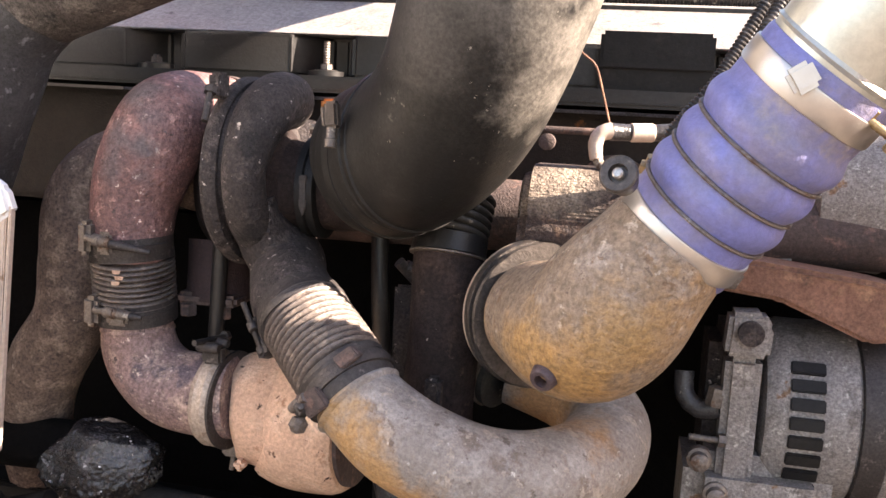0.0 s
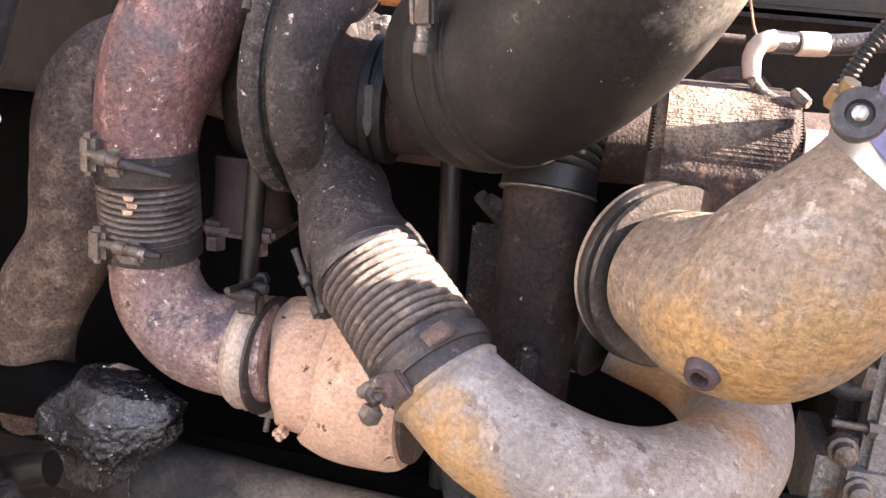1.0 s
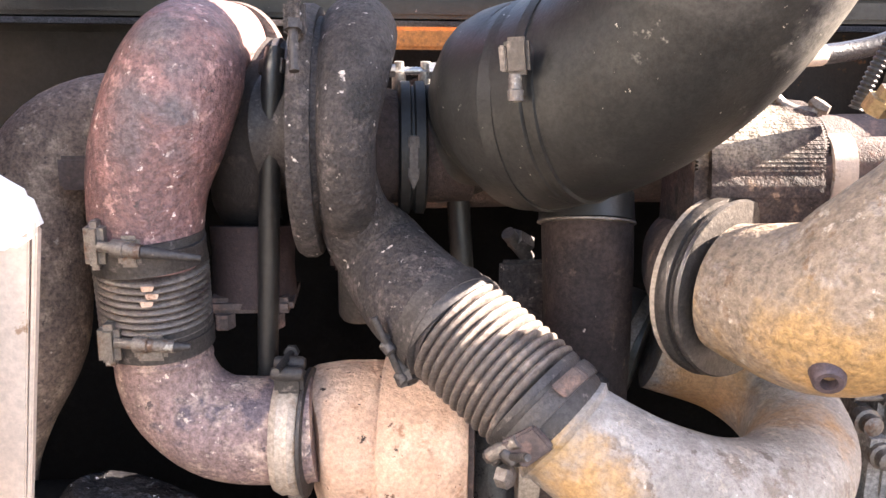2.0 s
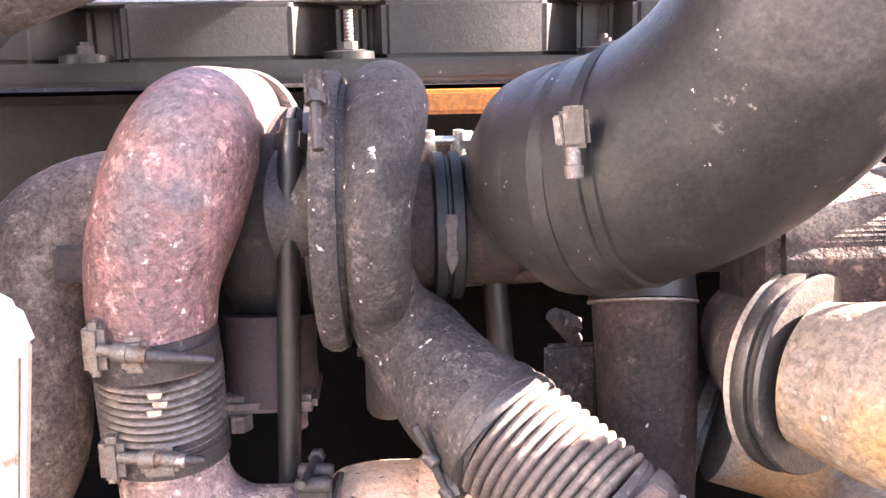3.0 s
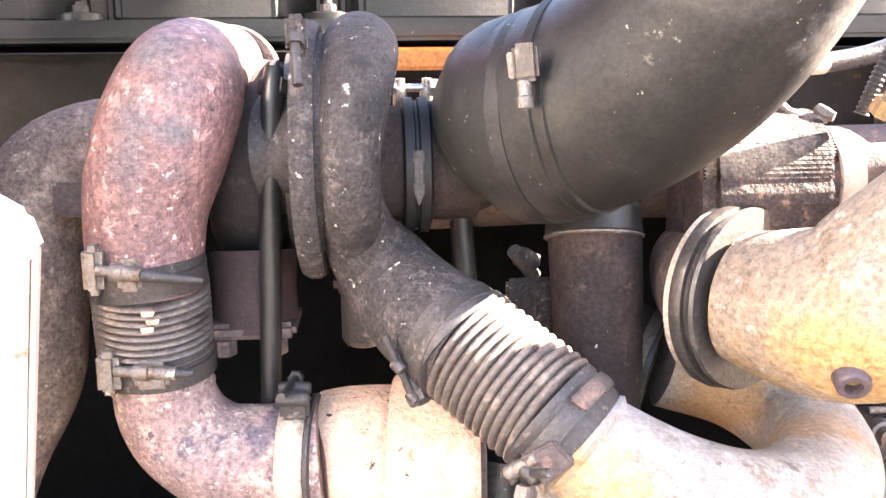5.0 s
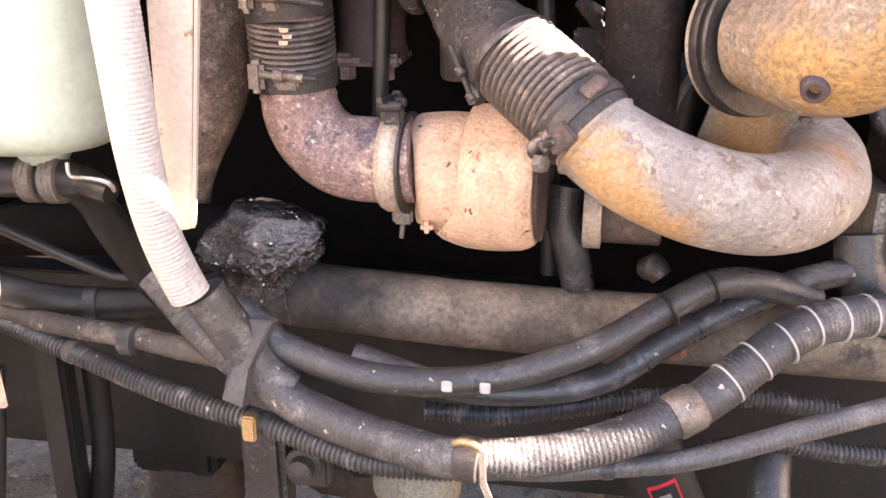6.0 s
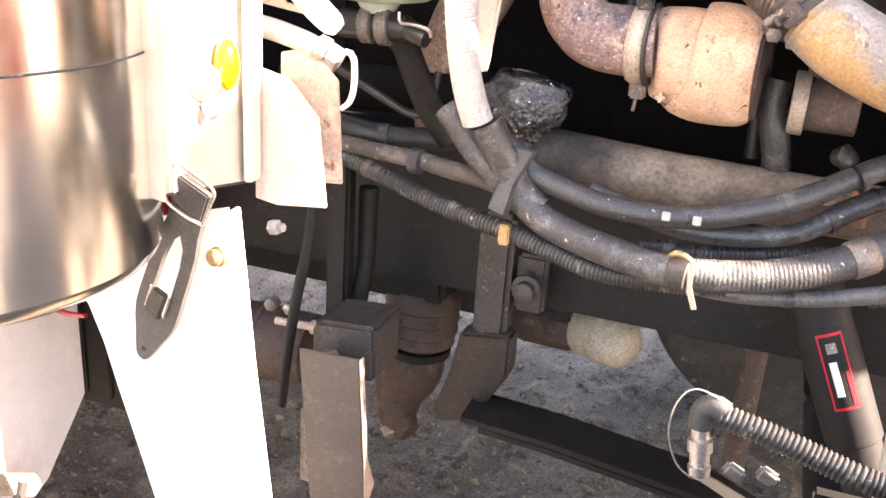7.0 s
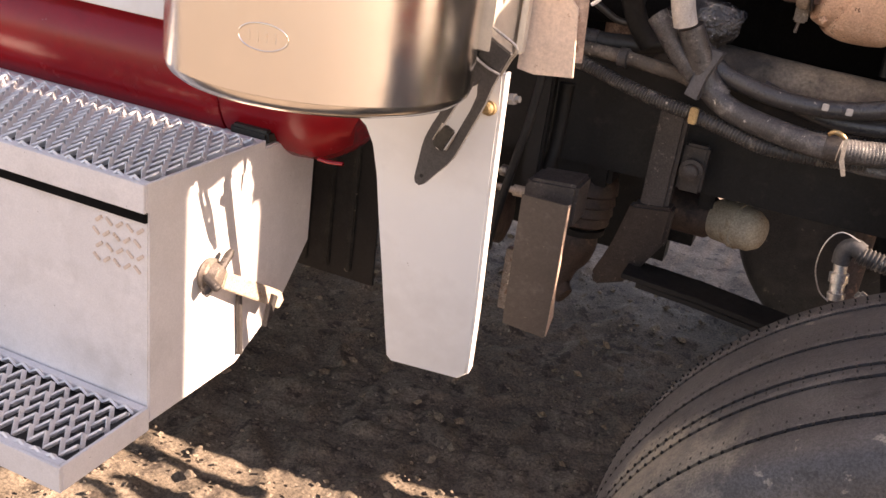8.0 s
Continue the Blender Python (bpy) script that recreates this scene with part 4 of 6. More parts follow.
# orange elbow, its ring and the rusty housing behind
LAY = BAY
t10 = thing("orange_elbow", (0.0, 0.78, 1.34), "orange-brown rusty steel elbow with a drilled boss", "pipe elbow")
part("elbow", tube([(-.0508, .8355, 1.3327, .0470), (-.0340, .8130, 1.3323, .0525), (-.0120, .7885, 1.3330, .0592), (.0080, .7710, 1.3430, .0622), (.0225, .7580, 1.3640, .0612), (.0350, .7520, 1.3830, .0575), (.0480, .7490, 1.4010, .0530), (.0616, .7470, 1.4200, .0495)], .006, 56, wobble=.001), ORANGE_RUST, t10)
part("port", straight((-.0200, .7500, 1.3140), (-.0292, .7240, 1.3025), [(0, .012), (.6, .0118), (.9, .0100), (.95, .0085), (.95, .0055), (.5, .005), (.5, .001)], 24), PORT_STEEL, t10)
nr = Vector((-.52, .85, -.04)).normalized()
p = Vector((-.0435, .8500, 1.3275))
rg = thing("elbow_ring", tuple(p), "grey double-lipped seal ring behind the orange elbow", "ring")
part("front_lip", straight(p - nr * .004, p + nr * .002, [(0, .050), (.02, .0655), (.5, .0668), (.98, .0655), (1, .05)], 72), RING_STEEL, rg)
part("groove", straight(p + nr * .002, p + nr * .006, [(0, .05), (.02, .0635), (.98, .0635), (1, .05)], 72), DARK_STEEL, rg)
part("rear_lip", straight(p + nr * .006, p + nr * .016, [(0, .05), (.02, .0670), (.5, .0685), (.98, .0675), (1, .05)], 72), RING_STEEL, rg)
part("tab", box(bmesh.new(), (-.012, .822, 1.262), (-.002, .830, 1.266), .001), RING_STEEL, rg)
t11 = thing("rusty_inlet_housing", (-0.05, 0.9, 1.4), "dark rusty iron inlet housing with flaking scale", "housing")
part("neck", tube([tuple(p + nr * .016) + (.043,), (-.056, .895, 1.328, .042), (-.04, .95, 1.330, .042)], .006, 40, wobble=.002), DARK_RUST, t11)
# the flange is pale all round for the sunlit crescent on its rim
part("neck_flange", straight(p + nr * .013, p + nr * .021, [(0, .05), (.05, .0672), (.95, .0672), (1, .043)], 56), V_BAND, t11, "steel flange coloured pale for the sun on its rim")
EYE0 = Vector((.0218, .0489, 1.5019))


def nearer(k):
    return Matrix.Translation(EYE0) @ Matrix.Scale(k, 4) @ Matrix.Translation(-EYE0)


LAY = BAY @ nearer(.925)
shoulder = [(.926, 1.27), (.926, 1.30), (.928, 1.345), (.924, 1.375), (.9235, 1.388), (.926, 1.395)]
for i in range(1, 25):
    a = math.pi / 2 * i / 24
    shoulder.append((.981 - .055 * math.cos(a), 1.402 + .055 * math.sin(a)))
shoulder += [(1.03, 1.457), (1.03, 1.27)]
part("housing", slab([(-.080, y, z) for y, z in shoulder], (.112, 0, 0), .010), SCALE_RUST, t11)
hb = thing("housing_clamp", (.03, .92, 1.43), "steel band clamp at the rusty housing's outlet", "clamp")
part("outlet", straight((.02, .962, 1.402), (.10, .950, 1.406), [(0, .026), (.5, .026), (1, .026)], 28), DARK_RUST, hb)
part("band", straight((.036, .9595, 1.4028), (.056, .9565, 1.4038), [(0, .026), (.05, .0295), (.95, .0295), (1, .026)], 36), PALE_PLATE, hb)
part("brass_fitting", straight((.040, .90, 1.455), (.046, .89, 1.474), [(0, .008), (.05, .0105), (.6, .0105), (.65, .007), (1, .007)], 6), BRASS, hb)
part("strap", slab([(.047, .895, 1.468), (.060, .888, 1.462), (.062, .885, 1.425), (.050, .89, 1.428)], (0, -.003, 0), .0006), CLAMP, hb)

# fuel line, injector feed and small looms beside the housing
LAY = BAY @ nearer(.932)
fl = thing("fuel_line", (0, .96, 1.48), "black fuel line with a wrapped elbow", "pipe")
part("line", tube([(.16, 1.0, 1.53, .0085), (.10, 1.0, 1.505, .0085), (.055, .995, 1.496, .0085), (.02, .985, 1.494, .0085), (.002, .975, 1.494, .009)], .008, 16), HOSE_BLACK, fl)
part("wrap", straight((.022, .985, 1.494), (.045, .993, 1.495), [(0, .0085), (.05, .0095), (.95, .0095), (1, .0085)], 16), PALE_PLATE, fl)
part("elbow", tube([(.004, .975, 1.495, .0085), (-.006, .972, 1.492, .008), (-.011, .970, 1.482, .0075), (-.009, .967, 1.466, .0065)], .005, 16), PALE_PLATE, fl)
part("tail", tube([(-.008, .967, 1.466, .005), (0, .962, 1.456, .005), (.014, .955, 1.450, .005), (.028, .95, 1.452, .005)], .005, 12), CLAMP, fl)
for nodes in ([(.022, .955, 1.460, .004), (.026, .95, 1.455, .006), (.032, .945, 1.452, .004)],):
    part("nut", tube(nodes, .005, 6), CLAMP, fl)
for k, nodes in enumerate(([(.046, .93, 1.455, .006), (.062, .925, 1.50, .006), (.095, .93, 1.545, .006), (.135, .95, 1.62, .006)], [(.066, .89, 1.46, .0065), (.082, .885, 1.51, .0065), (.115, .89, 1.56, .0065), (.15, .92, 1.63, .0065)])):
    w = thing("wiring_loom", nodes[0][:3], "black corrugated wiring loom rising behind the blue hose", "loom", "looms behind the blue hose")
    part("loom", loom(nodes), LOOM_PLASTIC, w)
LAY = BAY
tw = thing("thin_wire", (.0, 1.0, 1.55), "thin dark wire hanging beside the intake hose", "wire")
part("wire", tube([(-.045, 1.0, 1.585, .0011), (-.032, 1.0, 1.571, .0011), (-.018, 1.0, 1.559, .0011), (-.009, 1.0, 1.532, .0011), (-.001, 1.0, 1.505, .0011), (.002, .99, 1.497, .0011)], .006, 8), BRACKET_RUST, tw)
pb = thing("pin_rod", (-.05, 1.05, 1.49), "rusty steel rod across the manifold", "rod")
part("rod", straight((-.11, 1.05, 1.492), (.0, 1.05, 1.492), [(0, .004), (1, .004)], 12), DARK_RUST, pb)
part("eye", straight((-.066, 1.03, 1.479), (-.066, 1.045, 1.479), [(0, .006), (.1, .009), (.9, .009), (1, .006)], 16), DARK_RUST, pb)
db = thing("control_box", (.04, 1.2, 1.58), "black engine control box on the valve cover", "box")
part("case", box(bmesh.new(), (-.02, 1.10, 1.535), (.105, 1.124, 1.605), .004), BLACK_PAINT, db)
part("rib", box(bmesh.new(), (-.02, 1.094, 1.564), (.105, 1.099, 1.570), .001), BLACK_PAINT, db)

# blue hose and charge air pipe
A, B = Vector((.0585, .7555, 1.4112)), Vector((.1545, .7125, 1.5492))
d12 = (B - A).normalized()
t12 = thing("blue_charge_hose", (0.1, 0.73, 1.48), "blue silicone charge hose with steel wire rings", "hose")
prof = [(0, .0505), (.02, .0518), (.22, .0518)]
for c in (.33, .50, .67):
    for k in range(9):
        u = k / 8
        prof.append((c - .08 + .16 * u, .0516 + .0048 * math.sin(math.pi * u)))
prof += [(.80, .0518), (.98, .0518), (1, .0505)]
part("hose", straight(A, B, prof, 64), BLUE_SILICONE, t12)
for f in (.245, .415, .585):
    q = A.lerp(B, f)
    part("wire_ring", straight(q - d12 * .0016, q + d12 * .0016, [(0, .0500), (.1, .0540), (.5, .0548), (.9, .0540), (1, .0500)], 64), CLAMP, t12)
for f, nm in ((.11, "lower"), (.88, "upper")):
    q = A.lerp(B, f)
    hcl = thing("hose_clamp", tuple(q), "wide steel T-bolt clamp on the blue hose", "clamp", "blue hose clamps")
    part("band", straight(q - d12 * .0095, q + d12 * .0095, [(0, .051), (.03, .0532), (.1, .0537), (.9, .0537), (.97, .0532), (1, .051)], 64), BRUSHED, hcl)
    if nm == "upper":
        part("screw_plate", box(bmesh.new(), (.118, .655, 1.528), (.136, .664, 1.546), .003, Matrix.Rotation(radians(-33), 4, "Y")), BRUSHED, hcl)
        e0 = q + Vector((.035, -.035, -.022))
        for s in (0, 1):
            w = e0 + Vector((.010, -.002, -.008)) * (s * 2 - .6)
            part("trunnion", straight(w - d12 * .009, w + d12 * .009, [(0, .004), (.1, .0055), (.9, .0055), (1, .004)], 14), BRASS, hcl)
        part("t_bolt", bolt(e0 - Vector((.012, 0, -.008)), (.75, -.1, -.55), .055, .0032, .0065), BRASS, hcl)
LAY = BAY @ nearer(.868)
bs = thing("drain_boss", (.018, .80, 1.463), "steel boss with a threaded hole beside the blue hose", "boss")
part("boss", straight((.022, .80, 1.456), (.017, .775, 1.464), [(0, .012), (.6, .0125), (.75, .0155), (.95, .0155), (1, .014), (1, .008), (.8, .007), (.8, .001)], 32), RING_STEEL, bs)
part("pin", straight((.019, .785, 1.461), (.0165, .772, 1.4645), [(0, .0045), (.9, .0045), (1, .003)], 12), BRIGHT_STEEL, bs)
LAY = BAY
t13 = thing("charge_air_pipe", (0.17, 0.69, 1.6), "cream aluminium charge air pipe above the blue hose", "pipe")
part("pipe", tube([(.1480, .7155, 1.540, .0490), (.1640, .708, 1.564, .0500), (.172, .704, 1.576, .0500), (.205, .688, 1.622, .0500), (.25, .64, 1.66, .0500), (.33, .55, 1.68, .0500)], .01, 48), CREAM_PIPE, t13)
part("bead", straight((.156, .7118, 1.5515), (.160, .7100, 1.5572), [(0, .049), (.5, .0520), (1, .049)], 48), CREAM_PIPE, t13)

# alternator, its bracket and the compressor above
LAY = BAY @ nearer(1.13)
al = thing("alternator", (.22, .93, 1.25), "grey cast aluminium alternator with cooling slots", "alternator")
part("case", straight((.155, .95, 1.245), (.33, .95, 1.245), [(0, .045), (.03, .075), (.1, .082), (.45, .082), (.46, .079), (.58, .079), (.59, .082), (.95, .080), (1, .06)], 64), ALUMINIUM, al)
part("strap_band", straight((.236, .95, 1.245), (.258, .95, 1.245), [(0, .08), (.05, .0835), (.95, .0835), (1, .08)], 64), DARK_STEEL, al)
for i in range(11):
    a = radians(140 + 11 * i)
    for x0, x1 in ((.178, .206), (.275, .30)):
        y, z = .95 + .0826 * math.cos(a), 1.245 + .0826 * math.sin(a)
        part("slot", box(bmesh.new(), (x0, y - .003, z - .0055), (x1, y + .003, z + .0055), .001, Matrix.Rotation(a, 4, "X")), BLACK_PAINT, al)
part("mount_ear", slab([(.122, .862, 1.345), (.150, .860, 1.347), (.158, .86, 1.335), (.156, .86, 1.308), (.120, .86, 1.308)], (0, .03, 0), .004), ALUMINIUM, al)
part("ear_bolt", straight((.139, .853, 1.330), (.139, .862, 1.330), [(0, .006), (.1, .0105), (.9, .0105), (1, .012)], 16), GREY_CAST, al)
part("post", box(bmesh.new(), (.123, .868, 1.195), (.153, .90, 1.307), .006), ALUMINIUM, al)
part("rear_cover", box(bmesh.new(), (.112, .90, 1.17), (.165, .99, 1.32), .012), GREY_CAST, al)
part("lower_ear", box(bmesh.new(), (.118, .86, 1.145), (.17, .90, 1.19), .008), ALUMINIUM, al)
part("terminal_stud", bolt((.128, .87, 1.232), (-1, -.1, .05), .03, .003, .006), CLAMP, al)
part("terminal_tube", tube([(.092, .90, 1.282, .0085), (.094, .895, 1.262, .0085), (.106, .89, 1.252, .0085), (.124, .885, 1.256, .0095)], .006, 16), HOSE_BLACK, al)
part("terminal_nut", straight((.118, .88, 1.258), (.121, .882, 1.276), [(0, .007), (.1, .0085), (.9, .0085), (1, .006)], 6), CLAMP, al)
ob = thing("accessory_bracket", (.2, .9, 1.36), "rusty orange-red cast accessory bracket", "bracket")
part("bolt_head", straight((.118, .862, 1.374), (.118, .876, 1.374), [(0, .006), (.1, .0095), (.8, .0095), (.85, .013), (1, .013)], 6), CLAMP, ob)
part("arm", slab([(.085, .875, 1.385), (.14, .875, 1.388), (.235, .88, 1.378), (.262, .885, 1.372), (.262, .885, 1.328), (.235, .88, 1.325), (.16, .875, 1.356), (.10, .875, 1.362)], (0, .05, 0), .004), BRACKET_RUST, ob)
cp = thing("ac_compressor", (.25, .98, 1.42), "grey aluminium compressor with mounting lugs", "compressor")
part("case", straight((.19, .99, 1.44), (.42, .99, 1.44), [(0, .05), (.02, .066), (.3, .07), (.32, .066), (.6, .066), (.62, .07), (1, .07)], 48), ALUMINIUM, cp)
part("lug", box(bmesh.new(), (.150, .93, 1.368), (.182, .955, 1.425), .006), ALUMINIUM, cp)
part("rib", box(bmesh.new(), (.18, .935, 1.393), (.40, .95, 1.402), .002), ALUMINIUM, cp)

for ob in (al, ob, cp):
    # these sit a little further out than the pump behind them
    ob.location = Vector(ob.location) + Vector((-.006, -.05, .008))

# brown exhaust pipe at the rear
LAY = BAY
t14 = thing("brown_exhaust_pipe", (-0.58, 1.0, 1.36), "mottled brown steel exhaust pipe curving down", "pipe")
part("pipe", tube([(-.4484, 1.0187, 1.4166, .0435), (-.5072, 1.0097, 1.4297, .0438), (-.5602, .9962, 1.4180, .0448), (-.5906, .9870, 1.3768, .0450), (-.5931, .9811, 1.3129, .0446), (-.5989, .9751, 1.2477, .0432), (-.6310, .9720, 1.1870, .0438), (-.655, .985, 1.125, .042), (-.668, 1.01, 1.06, .042), (-.67, 1.03, 1.0, .042)], .01, 36, wobble=.0012), BROWN_PIPE, t14)
LAY = BAY @ Matrix.Translation((-.008, -.002, -.020))
part("joint_band", straight((-.512, 1.01, 1.452), (-.492, 1.012, 1.449), [(0, .045), (.05, .051), (.95, .051), (1, .045)], 40), DARK_STEEL, t14)
part("joint_band", straight((-.486, 1.013, 1.448), (-.474, 1.014, 1.445), [(0, .045), (.05, .054), (.95, .054), (1, .045)], 40), DARK_RUST, t14)
part("tab", box(bmesh.new(), (-.548, .944, 1.405), (-.515, .949, 1.432), .003), DARK_RUST, t14)

# wrapped joint and stub
LAY = BAY
fo = thing("wrapped_pipe_joint", (-.528, .945, 1.1), "crumpled shiny black wrapping round a pipe joint", "wrapping")
bm = bmesh.new()
bmesh.ops.create_icosphere(bm, subdivisions=6, radius=1)
rng = random.Random(11)
creases = [(Vector((rng.gauss(0, 1), rng.gauss(0, 1) - .6, rng.gauss(0, 1))).normalized(), rng.uniform(.86, 1.0)) for _ in range(40)]
for v in bm.verts:
    q = v.co.copy()
    # flat facets pressed into a lump, then finer wrinkles
    k = min(1.1, min(d / max(.05, q.dot(n)) for n, d in creases if q.dot(n) > .05))
    w = noise.noise_vector(q * 4)
    fold = max(0, .75 - q.z)
    k += fold * (.07 * abs(noise.noise(q * 5 + w * .8)) - .11 * abs(noise.noise(Vector((q.x * 11, q.y * 11, q.z * 6)) + w * .9)) + .05 * abs(noise.noise(Vector((q.x * 22, q.y * 22, q.z * 12)) + w))) + .012 * noise.noise(q * 24)
    # wide under a flat top, narrowing to a ragged foot
    ring = max(.25, math.sqrt(max(0, 1 - q.z * q.z)))
    wide = (.66 + .34 * min(1, (1 - q.z) / .5) if q.z > 0 else 1 + .58 * q.z - .06 * math.sin(q.z * 9)) / ring ** .75
    v.co = Vector((-.528 + q.x * .070 * k * wide + .010 * q.z, .925 + q.y * .048 * k * wide, 1.089 + q.z * (.050 if q.z > 0 else .066) * k))
part("wrapping", bm, FOIL, fo)
part("pipe_stub", tube([(-.56, .95, 1.10, .028), (-.62, .955, 1.095, .03), (-.70, .96, 1.09, .03), (-.9, .96, 1.08, .03)], .02, 24), SOOT_SHADE, fo)
for x0, dx in ((-.552, -.012), (-.530, -.004), (-.508, .010)):
    part("fringe", tube([(x0, .92, 1.045, .0016), (x0 + dx * .5, .91, 1.028, .0011), (x0 + dx, .908, 1.008, .0006)], .006, 6), FOIL, fo)

# clamp and stub under the grey pipe
st = thing("lower_stub_pipe", (-.15, .97, 1.11), "rusty stub pipe with a wide flat clamp", "pipe")
part("stub", straight((-.178, .96, 1.135), (-.105, .955, 1.135), [(0, .03), (.02, .033), (.98, .033), (1, .03)], 32), DARK_RUST, st)
part("clamp", straight((-.186, .96, 1.135), (-.166, .959, 1.135), [(0, .034), (.05, .040), (.95, .040), (1, .034)], 40), V_BAND, st)
part("hose", tube([(-.205, .965, 1.16, .018), (-.208, .96, 1.13, .019), (-.200, .955, 1.10, .019), (-.19, .955, 1.06, .018), (-.18, .96, .99, .018)], .01, 20), HOSE_BLACK, st)
part("elbow_fitting", tube([(-.115, .965, 1.065, .012), (-.11, .96, 1.075, .016), (-.10, .955, 1.065, .012)], .006, 16), DARK_STEEL, st)
cs = thing("casting_cluster", (.13, .93, 1.17), "grey aluminium pump casting with bolts", "pump")
part("body", box(bmesh.new(), (.10, .92, 1.08), (.24, 1.05, 1.19), .02), ALUMINIUM, cs)
for q in ((.112, .915, 1.188), (.13, .915, 1.155), (.15, .915, 1.12)):
    part("bolt", straight((q[0], q[1] - .012, q[2]), (q[0], q[1] + .01, q[2]), [(0, .006), (.1, .009), (.5, .009), (.55, .012), (1, .012)], 12), CLAMP, cs)
part("black_hose", tube([(.085, .93, 1.13, .024), (.09, .92, 1.09, .024), (.12, .92, 1.05, .024), (.2, .93, 1.03, .024)], .01, 20), HOSE_BLACK, cs)

